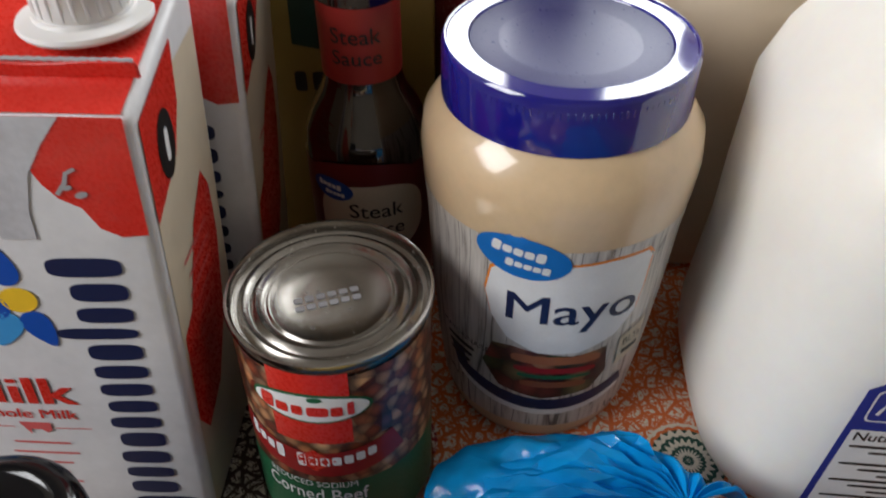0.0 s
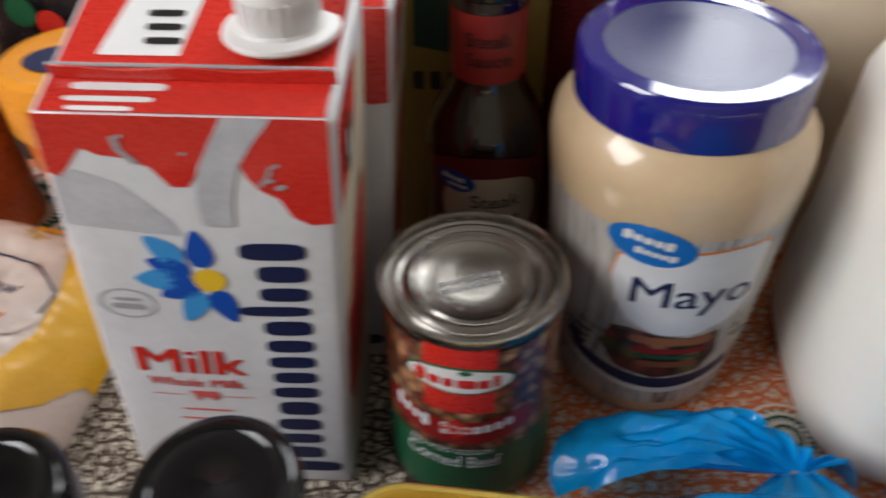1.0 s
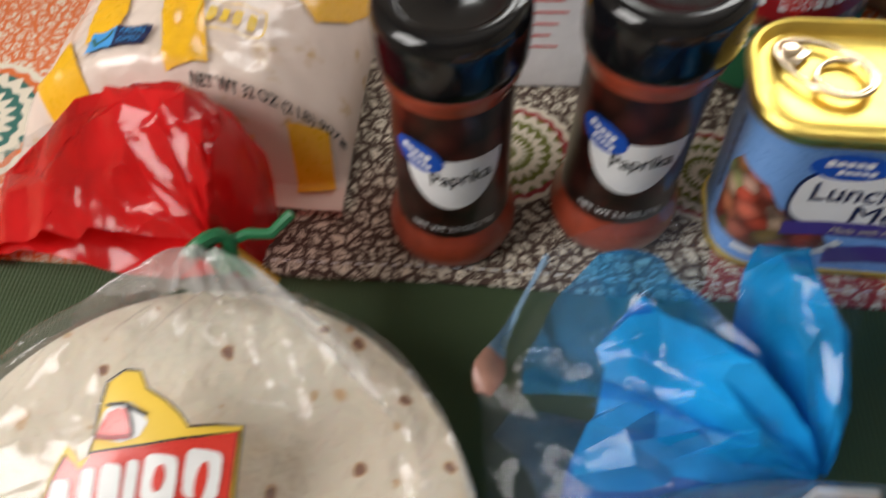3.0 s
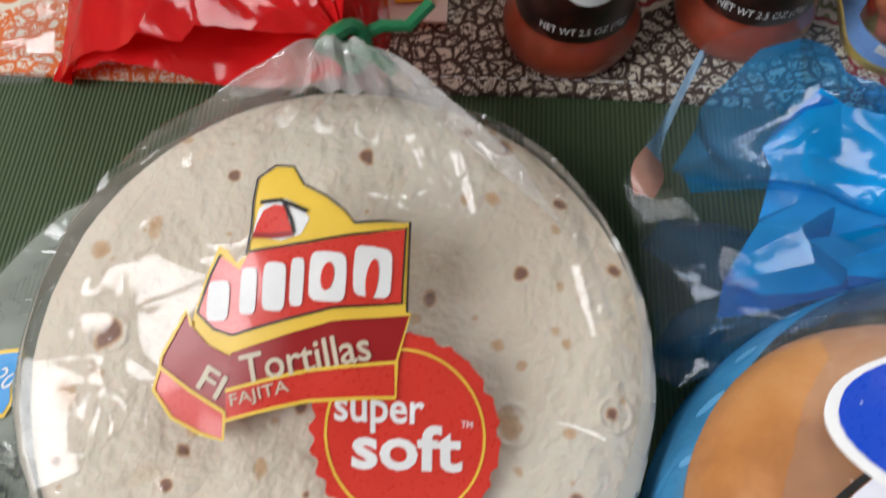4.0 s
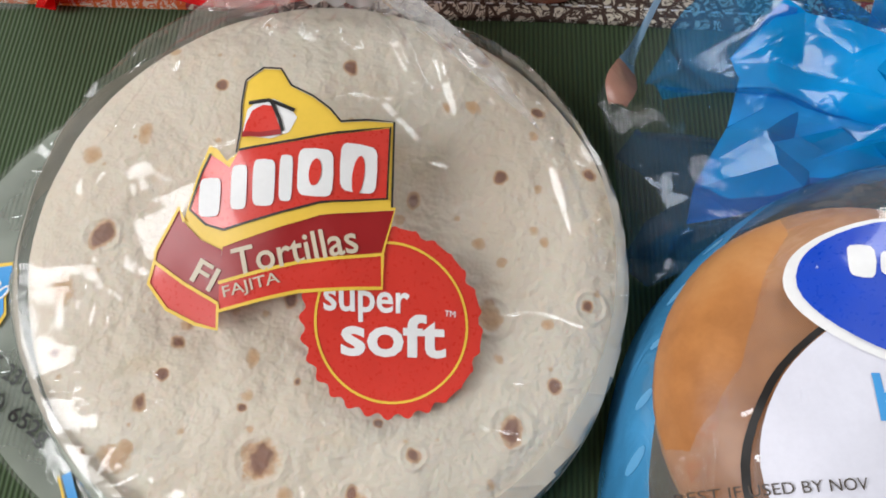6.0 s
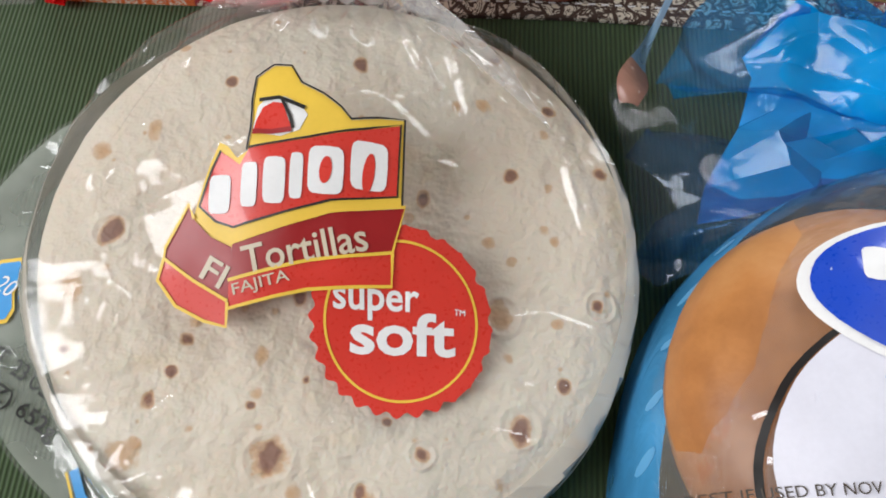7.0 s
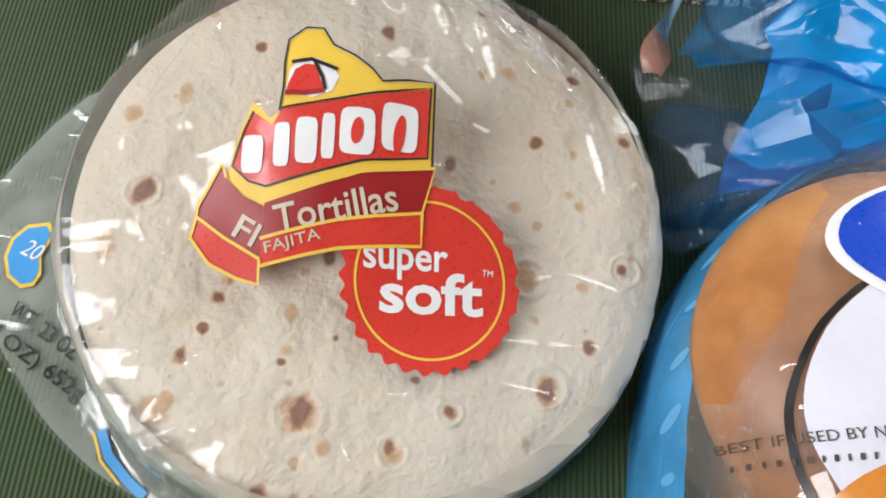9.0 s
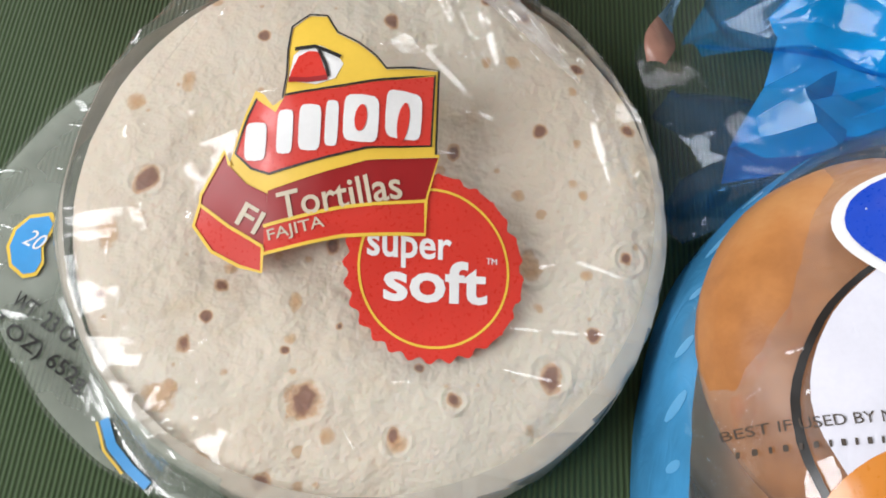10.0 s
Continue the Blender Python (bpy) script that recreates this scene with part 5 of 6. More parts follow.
printed("leaf_word", words("NON\nGMO", -0.0185, -0.060, 0.012, 0.0090), over_corn, 3, SKY_BLUE, corn)

# ---- tortilla pack ----
TX, TY, TR = -0.249, -0.0245, 0.0868
SX, SY = 0.0028, -0.0045
pack = thing("tortilla_pack", TX, TY, -0.0018, 0, "clear plastic bag of flour tortillas tied with a green twist tie", "tortilla pack")


def stack_top(x, y):
    return 0.0405 + 0.08 * y - 0.10 * x - 0.22 * max(0.0, math.hypot(x - SX, y - SY) - 0.075) + 0.0012 * noise.noise(Vector((x * 30, y * 30, 8))) + 0.0006 * noise.noise(Vector((x * 90, y * 90, 3)))


def tortilla_skin():
    """Pale flour dough with toasted spots, blisters and faint mottling."""
    m, t, p = nodes_of("flour_tortilla")
    v = coords(t)
    sx = t.nodes.new("ShaderNodeSeparateXYZ")
    link(t, v, sx.inputs[0])
    base = mix(t, noise_tex(t, v, 28, 4), (0.63, 0.535, 0.415), (0.75, 0.675, 0.56))
    base = mix(t, ramp(t, noise_tex(t, v, 13, 3), [(0.45, 0.0), (0.65, 0.6)]), base, (0.64, 0.60, 0.50))
    # small freckles
    vo = t.nodes.new("ShaderNodeTexVoronoi")
    vo.voronoi_dimensions = "2D"
    vo.inputs["Scale"].default_value = 95
    link(t, v, vo.inputs["Vector"])
    sep = t.nodes.new("ShaderNodeSeparateColor")
    link(t, vo.outputs["Color"], sep.inputs[0])
    jitter = calc(t, "MULTIPLY", calc(t, "SUBTRACT", noise_tex(t, v, 260, 3), 0.5), 0.34)
    size = calc(t, "MULTIPLY", sep.outputs[0], 0.20)
    near = calc(t, "SUBTRACT", size, calc(t, "ADD", vo.outputs["Distance"], jitter))
    few = calc(t, "MULTIPLY", ramp(t, near, [(0.0, 0.0), (0.10, 1.0)]), calc(t, "GREATER_THAN", sep.outputs[1], 0.62))
    col = mix(t, calc(t, "MULTIPLY", few, 0.75), base, (0.50, 0.29, 0.13))
    toast = ramp(t, noise_tex(t, v, 42, 4, 0.6), [(0.58, 0.0), (0.74, 0.45)])
    col = mix(t, toast, col, (0.72, 0.56, 0.36))
    ragged = calc(t, "MULTIPLY", calc(t, "SUBTRACT", noise_tex(t, v, 210, 3, 0.6), 0.5), 1.25)
    broad = calc(t, "MULTIPLY", calc(t, "SUBTRACT", noise_tex(t, v, 90, 1, 0.5), 0.5), 1.1)
    ragged = calc(t, "ADD", ragged, broad)

    def distance_to(x, y, squeeze=1.0):
        dx, dy = calc(t, "SUBTRACT", sx.outputs[0], x), calc(t, "MULTIPLY", calc(t, "SUBTRACT", sx.outputs[1], y), squeeze)
        return calc(t, "POWER", calc(t, "ADD", calc(t, "MULTIPLY", dx, dx), calc(t, "MULTIPLY", dy, dy)), 0.5)

    def heat_of(spots, spread):
        heat = None
        for k, (x, y, r) in enumerate(spots):
            d = distance_to(x, y, (0.8, 1.25, 1.0, 0.7, 1.1)[k % 5])
            one = calc(t, "SUBTRACT", 1.0, calc(t, "ADD", calc(t, "DIVIDE", d, r * spread), ragged), clamp=True)
            heat = one if heat is None else calc(t, "MAXIMUM", heat, one)
        return heat

    faint = heat_of(PALE_SPOTS, 1.8)
    col = mix(t, ramp(t, faint, [(0.05, 0.0), (0.35, 0.65), (0.8, 0.9)]), col, (0.52, 0.30, 0.13))
    heat = heat_of(SPOTS, 1.30)
    col = mix(t, ramp(t, heat, [(0.0, 0.0), (0.10, 0.18), (0.24, 0.72), (0.5, 0.95)]), col,
              mix(t, ramp(t, heat, [(0.22, 0.0), (0.55, 1.0)]), (0.54, 0.29, 0.12), (0.19, 0.062, 0.026)))
    link(t, col, p.inputs["Base Color"])
    p.inputs["Roughness"].default_value = 0.62
    p.inputs["Subsurface Weight"].default_value = 0.1
    p.inputs["Subsurface Scale"].default_value = 0.004
    # soft dimples, and a few round blisters with raised rims
    height = calc(t, "ADD", noise_tex(t, v, 60, 4, 0.6), calc(t, "MULTIPLY", noise_tex(t, v, 260, 3), 0.16))
    for x, y, r in ((0.056, -0.0505, 0.0066), (0.079, -0.0145, 0.0048), (0.050, -0.0195, 0.0062), (-0.012, -0.0635, 0.0075), (-0.064, -0.0025, 0.0055), (0.029, -0.0595, 0.0042), (0.014, -0.0715, 0.0048)):
        d = calc(t, "DIVIDE", calc(t, "ADD", distance_to(x, y), calc(t, "MULTIPLY", broad, 0.0022)), r)
        height = calc(t, "ADD", height, calc(t, "MULTIPLY", 0.10, calc(t, "SUBTRACT", 1.0, calc(t, "MULTIPLY", calc(t, "ABSOLUTE", calc(t, "SUBTRACT", d, 0.9)), 4.0), clamp=True)))
    bump(t, p, height, 0.9, 0.0042)
    return m


# toasted spots of the top tortilla: across, along, radius
SPOTS = [(-0.064, -0.0025, 0.0028), (-0.071, -0.0375, 0.0015), (-0.036, 0.0485, 0.0017), (0.003, 0.0585, 0.0018), (0.033, 0.0705, 0.0018), (0.045, 0.0665, 0.0024), (0.063, 0.0485, 0.0022),
         (0.052, 0.0245, 0.0021), (0.025, 0.0145, 0.0021), (0.079, 0.0285, 0.0021), (-0.008, -0.0185, 0.0017), (-0.038, -0.0325, 0.0022), (-0.041, -0.0415, 0.0016), (-0.046, -0.0495, 0.0018),
         (-0.018, -0.0495, 0.0014), (-0.004, -0.0415, 0.0012), (0.019, -0.0515, 0.0013), (0.068, -0.0385, 0.0021), (0.056, -0.0515, 0.0030), (0.029, -0.0595, 0.0022), (-0.012, -0.0635, 0.0042),
         (-0.021, -0.0845, 0.0026), (0.078, -0.0145, 0.0016), (0.013, -0.0705, 0.0016)]
PALE_SPOTS = [(-0.072, -0.0205, 0.0022), (-0.064, -0.0135, 0.0012), (0.042, 0.0475, 0.0016), (0.063, 0.0215, 0.0010), (0.045, 0.0025, 0.0016), (0.065, 0.0045, 0.0010), (0.066, -0.0205, 0.0015),
              (0.049, -0.0195, 0.0026), (-0.017, -0.0355, 0.0013), (-0.036, -0.0275, 0.0013), (-0.005, -0.0715, 0.0013), (-0.051, -0.0645, 0.0028), (-0.038, -0.0795, 0.0018), (-0.057, 0.0305, 0.0014),
              (-0.071, 0.0225, 0.0020), (0.003, -0.0395, 0.0010), (0.014, -0.0725, 0.0021), (-0.017, -0.0465, 0.0013), (0.034, 0.0465, 0.0010), (-0.048, -0.0615, 0.0012), (-0.060, -0.0635, 0.0011)]
DOUGH = tortilla_skin()
rng = random.Random(5)
LAYERS = 15
for k in range(LAYERS):
    f = (k + 1) / LAYERS
    shift_x, shift_y, r0 = (SX, SY, TR) if k == LAYERS - 1 else (SX + rng.uniform(-0.0012, 0.0012), SY + rng.uniform(-0.0012, 0.0012), TR + 0.0012 * (1 - f) + rng.uniform(-0.0010, 0.0008))
    seed = rng.uniform(0, 50)
    rings_n = 26 if k == LAYERS - 1 else 6
    bm = bmesh.new()
    rows = []
    for j in range(1, rings_n + 1):
        row = []
        for i in range(84):
            w = 2 * math.pi * i / 84
            r = r0 * (1 + 0.010 * noise.noise(Vector((math.cos(w) * 1.6, math.sin(w) * 1.6, seed)))) * j / rings_n
            x, y = r * math.cos(w), r * math.sin(w)
            row.append(bm.verts.new((x + shift_x, y + shift_y, f * stack_top(x + shift_x, y + shift_y))))
        rows.append(row)
    hub = bm.verts.new((shift_x, shift_y, f * stack_top(shift_x, shift_y)))
    for i in range(84):
        bm.faces.new((hub, rows[0][i], rows[0][(i + 1) % 84]))
    for a, b in zip(rows, rows[1:]):
        for i in range(84):
            bm.faces.new((a[i], b[i], b[(i + 1) % 84], a[(i + 1) % 84]))
    edge = rows[-1]
    lower = [bm.verts.new(v.co - Vector((0, 0, 0.0019))) for v in edge]
    for i in range(84):
        bm.faces.new((edge[i], lower[i], lower[(i + 1) % 84], edge[(i + 1) % 84]))
    part("tortilla", bm, DOUGH, pack)


def film_over(x, y):
    """The bag film: tight on the stack near its front, lifted towards the tie."""
    lift = smooth01((y + 0.052) / 0.085) * math.exp(-((x - 0.0) / 0.055) ** 2)
    return stack_top(x, y) + 0.0022 + 0.021 * lift * (1 - 0.85 * smooth01((y - 0.050) / 0.036))


BAG = [(90, 0.092), (72, 0.094), (55, 0.094), (40, 0.090), (20, 0.0920), (0, 0.0925), (-25, 0.0935), (-50, 0.0950), (-75, 0.0950), (-100, 0.0965), (-120, 0.104), (-135, 0.113), (-155, 0.124), (-170, 0.136), (-185, 0.142), (-200, 0.134), (-215, 0.120), (-232, 0.107), (-252, 0.098), (-270, 0.092)]


def bag_reach(deg):
    for (a0, r0), (a1, r1) in zip(BAG, BAG[1:]):
        if a1 <= deg <= a0:
            return r0 + (r1 - r0) * (a0 - deg) / (a0 - a1)
    return 0.09


CREASES = [(-0.072, -0.048, -0.028, -0.030, 0.0032), (-0.064, -0.036, -0.030, -0.027, 0.0022), (0.000, 0.084, 0.034, 0.030, 0.0026), (0.008, 0.086, 0.060, 0.038, 0.0026), (-0.008, 0.082, -0.044, 0.046, 0.0028),
           (0.062, 0.050, 0.080, 0.000, 0.0020), (-0.056, -0.078, -0.020, -0.062, 0.0026), (-0.020, 0.080, -0.075, 0.040, 0.0030), (-0.110, 0.030, -0.082, -0.040, 0.0030), (0.070, -0.045, 0.040, -0.075, 0.0020), (-0.060, -0.052, -0.030, -0.044, 0.0030), (-0.048, -0.066, -0.036, -0.046, 0.0026), (-0.030, -0.078, -0.022, -0.070, 0.0030), (0.066, 0.030, 0.074, 0.004, 0.0024), (0.030, 0.060, 0.040, 0.030, 0.0026), (0.014, 0.070, 0.024, 0.046, 0.0028), (-0.046, 0.052, -0.070, 0.010, 0.0024)]


def bag_point(w, s):
    deg = 90 - 360 * w
    a, reach = radians(deg), bag_reach(deg)
    r = reach * s
    x, y = r * math.cos(a), r * math.sin(a)
    core = TR + 0.001 + SX * math.cos(a) + SY * math.sin(a)
    if r <= core:
        z = film_over(x, y)
    else:
        xe, ye = core * math.cos(a), core * math.sin(a)
        k = (r - core) / max(1e-4, reach - core)
        drop = smooth01(k * (reach - core) / max(0.001, 0.45 * (reach - core), min(0.014, 0.9 * (reach - core))))
        z = film_over(xe, ye) * (1 - drop) + 0.0022 * drop
    crease = fold(x + 0.3, y, 16, 2) * (0.0006 + 0.0026 * smooth01((r - 0.05) / 0.05)) + 0.0016 * smooth01((y - 0.02) / 0.05) * math.sin(math.atan2(x, 0.105 - y) * 26)
    for x0, y0, x1, y1, high in CREASES:
        dx, dy = x1 - x0, y1 - y0
        k = max(0.0, min(1.0, ((x - x0) * dx + (y - y0) * dy) / (dx * dx + dy * dy)))
        off = math.hypot(x - x0 - k * dx, y - y0 - k * dy)
        crease += high * math.exp(-(off / 0.0016) ** 2) * (0.4 + 0.6 * math.sin(math.pi * k))
    if r > core:
        crease = max(crease, -z * 0.6)
    return Vector((x, y, max(0.0012, z + crease)))


def bag_side_point(w, s):
    first = min(0.97, 0.0895 / bag_reach(90 - 360 * w))
    return bag_point(w, first + (0.99 - first) * s) - Vector((0, 0, 0.0005))


part("bag_side", sheet(80, 16, lambda w, s: bag_side_point(0.555 + 0.345 * w, s)), HAZY_FILM, pack, "hazy doubled film beside the stack")
# added cream strip: passes for tortilla edges and hides the shadowed gap round the stack
EDGE_FILM = film("creamy_edge_film", (0.96, 0.95, 0.93), 0.55, (0.66, 0.61, 0.52), gloss=0.7, rough=0.12, wrinkle=0.4, scale=40, crease=0.3)


def bag_rim_point(w, s):
    reach = bag_reach(90 - 360 * w)
    wob = 0.0012 * math.sin(w * 40) + 0.0008 * math.sin(w * 97)
    return bag_point(w, min(0.995, (0.0868 + (0.0072 + wob) * s) / reach)) - Vector((0, 0, 0.0008))


part("bag_rim", sheet(200, 6, lambda w, s: bag_rim_point(0.10 + 0.80 * w, s)), EDGE_FILM, pack, "added cream film strip that looks like the tortilla edges")
part("bag", sheet(360, 110, lambda w, s: bag_point(w, 0.002 + 0.998 * s)), BAG_FILM, pack, "clear crinkled plastic bag")
tie = Vector((-0.0055, 0.0915, 0.0560))


def neck_point(u, v):
    """Pleats from the bag's far shoulder up to the tie."""
    a = radians(150 - 120 * u)
    p = bag_point((90 - math.degrees(a)) % 360 / 360, 0.80)
    pleat = math.sin(u * 46) * 0.0030 * v * (1 - v) * 3
    q = tie + Vector((math.cos(a) * 0.0045, -0.002, 0.004 * math.sin(u * math.pi)))
    s = p.lerp(q, v)
    s.z += 0.012 * math.sin(math.pi * v) * math.sin(math.pi * u) + pleat
    return s


part("neck", sheet(90, 26, neck_point), NECK_FILM, pack, "gathered clear film below the tie")


def red_point(u, v):
    """The printed red tail, fanned out behind the tie and lying down at its far edge."""
    a = radians(48 + 122 * u)
    reach = 0.012 + 0.122 * smooth01(u / 0.85) - 0.003 * math.sin(u * 13)
    r = reach * v
    x, y = math.cos(a) * r, math.sin(a) * r
    z = tie.z * (1 - v) ** 1.1 + 0.062 * math.sin(math.pi * v ** 0.85 * 0.80) * (0.25 + 0.75 * math.sin(math.pi * (0.12 + 0.78 * u))) - 0.018 * v * smooth01((u - 0.6) / 0.4)
    z += (0.014 * fold(x, y, 22, 9) + 0.006 * fold(x, y, 52, 5)) * v + 0.0030 * math.sin(u * 31 + 3 * math.sin(u * 11)) * math.exp(-v * 4)
    return Vector((tie.x + x, tie.y + y, max(0.0035, z)))


part("tail", crumpled(15, 10, red_point, 17, 0.0045), RED_FILM, pack, "red printed bag end, fanned out")
part("tail", sheet(60, 30, lambda u, v: red_point(u, v) + Vector((0.0, 0.0, -0.62 * (red_point(u, v).z - 0.004) * math.sin(math.pi * min(1, v + 0.15)) if v > 0 else 0))), RED_FILM, pack)
part("hem", sheet(60, 3, lambda u, v: red_point(0.45 + 0.55 * u, 1.0) + Vector((-0.004 - 0.024 * v, -0.001 + 0.012 * v * (1 - u), -0.5 * v * red_point(0.45 + 0.55 * u, 1.0).z))), CLEAR_FILM, pack)
GOLD_FILM = film("gold_film", (0.8, 0.5, 0.1), 0.75, (0.62, 0.33, 0.05), 1.0, 0.1, 0.4, 60)
part("gold_print", sheet(12, 12, lambda u, v: tie + Vector((-0.004 - 0.020 * v + 0.007 * (u - 0.5) * (0.4 + v), 0.003 + 0.021 * v, 0.004 - 0.0 * v + 0.012 * math.sin(v * 2.2)))), GOLD_FILM, pack)
part("gold_print", sheet(12, 12, lambda u, v: tie + Vector((0.004 + 0.016 * v, 0.000 - 0.006 * v + 0.006 * (u - 0.5), 0.002 - 0.014 * v))), GOLD_FILM, pack)
knot = [tie + Vector((0.0066 * math.cos(w), -0.0015 + 0.0030 * math.sin(w * 2), 0.0072 * math.sin(w))) for w in [2 * math.pi * i / 24 for i in range(24)]]
twist = part("twist_tie", tube([k + Vector((0, -0.001, 0.0035)) for k in knot], 0.0027, 8, True), TIE_GREEN, pack, "green paper twist tie")
part("tie_end", tube([tie + Vector((0.004, 0, 0.005)), tie + Vector((0.012, 0.003, 0.007)), tie + Vector((0.020, 0.004, 0.006)), tie + Vector((0.027, 0.010, 0.010))], 0.0020, 8), TIE_GREEN, pack)
part("tie_end", tube([tie + Vector((-0.003, -0.001, 0.004)), tie + Vector((0.004, -0.006, 0.008)), tie + Vector((0.012, -0.010, 0.008)), tie + Vector((0.017, -0.012, 0.004))], 0.0021, 8), TIE_GREEN, pack)

# printed front of the bag
on_film = lambda u, v, d: Vector((u, v - 0.0012, film_over(u, v - 0.0012) + 0.0010 + d))


def scallop(cu, cv, r, teeth):
    return [(cu + (r * (1 + 0.035 * math.cos(teeth * w))) * math.cos(w), cv + (r * (1 + 0.035 * math.cos(teeth * w))) * math.sin(w)) for w in [2 * math.pi * i / (teeth * 6) for i in range(teeth * 6)]]


SU, SV, SR = 0.0218, -0.0245, 0.0246
RED_LABEL = ink("bag_red_print", (0.62, 0.035, 0.022), 0.30, 0.4)
printed("soft_seal", outline(scallop(SU, SV, SR, 28), 0.006), on_film, 0, RED_LABEL, pack, "red scalloped seal print")
printed("seal_ring", ring_shape(oval(SU, SV, 0.0212, 0.0212, 0, 60), oval(SU, SV, 0.0205, 0.0205, 0, 60)), on_film, 1, GOLD_INK, pack)
printed("seal_word", words("super", SU - 0.0070, SV + 0.0040, 0.0235, 0.0080, turn=2, bold=0.03), on_film, 1, WHITE, pack)
printed("seal_word", words("soft", SU + 0.0006, SV - 0.0030, 0.0290, 0.0115, turn=2, bold=0.045), on_film, 1, WHITE, pack)
printed("seal_word", words("TM", SU + 0.0160, SV + 0.0038, 0.0030, 0.0016, bold=0.02), on_film, 1, WHITE, pack)


def ribbon(name, pts, layer, material, label=""):
    return printed(name, outline(pts, 0.005), on_film, layer, material, pack, label)


# flag: gold crown, red field and two ribbons, with a narrow strip turned along a fold
FLAG_LINE = 0.0009
ribbon("gold_crown", [(-0.0223, 0.0171), (-0.0216, 0.0236), (-0.0221, 0.0313), (-0.0216, 0.0381), (-0.0170, 0.0418), (-0.0120, 0.0415), (-0.0087, 0.0363), (-0.0023, 0.0332), (0.0028, 0.0297), (0.0060, 0.0264), (0.0132, 0.0280), (0.0202, 0.0290), (0.0206, 0.0051), (0.0014, 0.0019), (-0.0251, -0.0075)], 0, GOLD_INK, "gold crown-shaped print")
ribbon("gold_fold", [(-0.0308, 0.0200), (-0.0332, 0.0137), (-0.0360, 0.0028), (-0.0373, -0.0020), (-0.0300, -0.0072), (-0.0251, -0.0085), (-0.0223, 0.0171), (-0.0253, 0.0152), (-0.0281, 0.0185)], 0, GOLD_INK)
printed("bell_window", outline([(-0.0214, 0.0219), (-0.0205, 0.0295), (-0.0175, 0.0322), (-0.0130, 0.0322), (-0.0085, 0.0300), (-0.0060, 0.0268), (-0.0080, 0.0226), (-0.0132, 0.0209)]), on_film, 1, WHITE, pack)
printed("bell_mark", outline([(-0.0212, 0.0214), (-0.0206, 0.0250), (-0.0190, 0.0290), (-0.0160, 0.0305), (-0.0132, 0.0300), (-0.0116, 0.0260), (-0.0100, 0.0228), (-0.0132, 0.0218)]), on_film, 2, RED_LABEL, pack, "red bell print")
printed("bell_yoke", stroke([(-0.0202, 0.0312), (-0.0145, 0.0317), (-0.0068, 0.0286)], 0.0011), on_film, 3, BLACK, pack)
printed("bell_yoke", stroke([(-0.0135, 0.0310), (-0.0108, 0.0262), (-0.0098, 0.0228)], 0.0009), on_film, 3, BLACK, pack)
printed("bell_shade", stroke([(-0.0212, 0.0222), (-0.0160, 0.0219), (-0.0102, 0.0226)], 0.0014), on_film, 3, DEEP_RED, pack)
ribbon("red_field", [(-0.0243, 0.0133), (-0.0219, 0.0176), (-0.0060, 0.0203), (0.0095, 0.0241), (0.0191, 0.0272), (0.0191, 0.0079), (0.0012, 0.0049), (-0.0250, -0.0029)], 1, RED_LABEL, "red field print")
ribbon("red_fold", [(-0.0302, 0.0172), (-0.0272, 0.0153), (-0.0243, 0.0133), (-0.0250, -0.0029), (-0.0303, -0.0014), (-0.0349, 0.0023), (-0.0321, 0.0125)], 1, RED_LABEL)
for pts in ([(-0.0219, 0.0178), (-0.0060, 0.0206), (0.0095, 0.0244), (0.0194, 0.0275), (0.0194, 0.0076), (0.0012, 0.0046), (-0.0251, -0.0032)], [(-0.0302, 0.0174), (-0.0323, 0.0125), (-0.0352, 0.0023), (-0.0303, -0.0017), (-0.0251, -0.0032)],
            [(-0.0225, 0.0171), (-0.0219, 0.0236), (-0.0223, 0.0313), (-0.0218, 0.0383), (-0.0170, 0.0420), (-0.0119, 0.0417), (-0.0085, 0.0365), (-0.0021, 0.0334), (0.0030, 0.0299), (0.0060, 0.0266), (0.0132, 0.0282), (0.0204, 0.0292), (0.0208, 0.0053)]):
    printed("field_edge", stroke(pts, 0.0006), on_film, 2, BLACK, pack)
printed("brand_block", bars([(-0.0295, 0.0054, 0.0062, 0.0104), (-0.0212, 0.0078, 0.0046, 0.0118), (-0.0142, 0.0090, 0.0062, 0.0122), (-0.0082, 0.0104, 0.0036, 0.0122), (-0.0002, 0.0122, 0.0098, 0.0126), (0.0114, 0.0146, 0.0100, 0.0130)]), on_film, 3, WHITE, pack)
for cu, cv, ru, rv in ((-0.0002, 0.0122, 0.0017, 0.0036), (0.0114, 0.0126, 0.0016, 0.0054)):
    printed("brand_gap", outline(oval(cu, cv, ru, rv, -6, 20)), on_film, 4, RED_LABEL, pack)
ribbon("maroon_ribbon", [(-0.0251, -0.0075), (0.0014, 0.0014), (0.0216, 0.0048), (0.0187, -0.0070), (-0.0043, -0.0109), (-0.0258, -0.0168)], 2, DEEP_RED, "maroon ribbon print")
ribbon("maroon_fold", [(-0.0382, 0.0030), (-0.0442, -0.0088), (-0.0443, -0.0115), (-0.0357, -0.0171), (-0.0256, -0.0222), (-0.0253, -0.0084), (-0.0314, -0.0058), (-0.0365, -0.0012)], 2, DEEP_RED)
ribbon("red_ribbon", [(-0.0258, -0.0171), (-0.0042, -0.0112), (0.0187, -0.0072), (0.0187, -0.0156), (-0.0039, -0.0182), (-0.0132, -0.0206), (-0.0253, -0.0242)], 2, RED_LABEL, "red ribbon print")
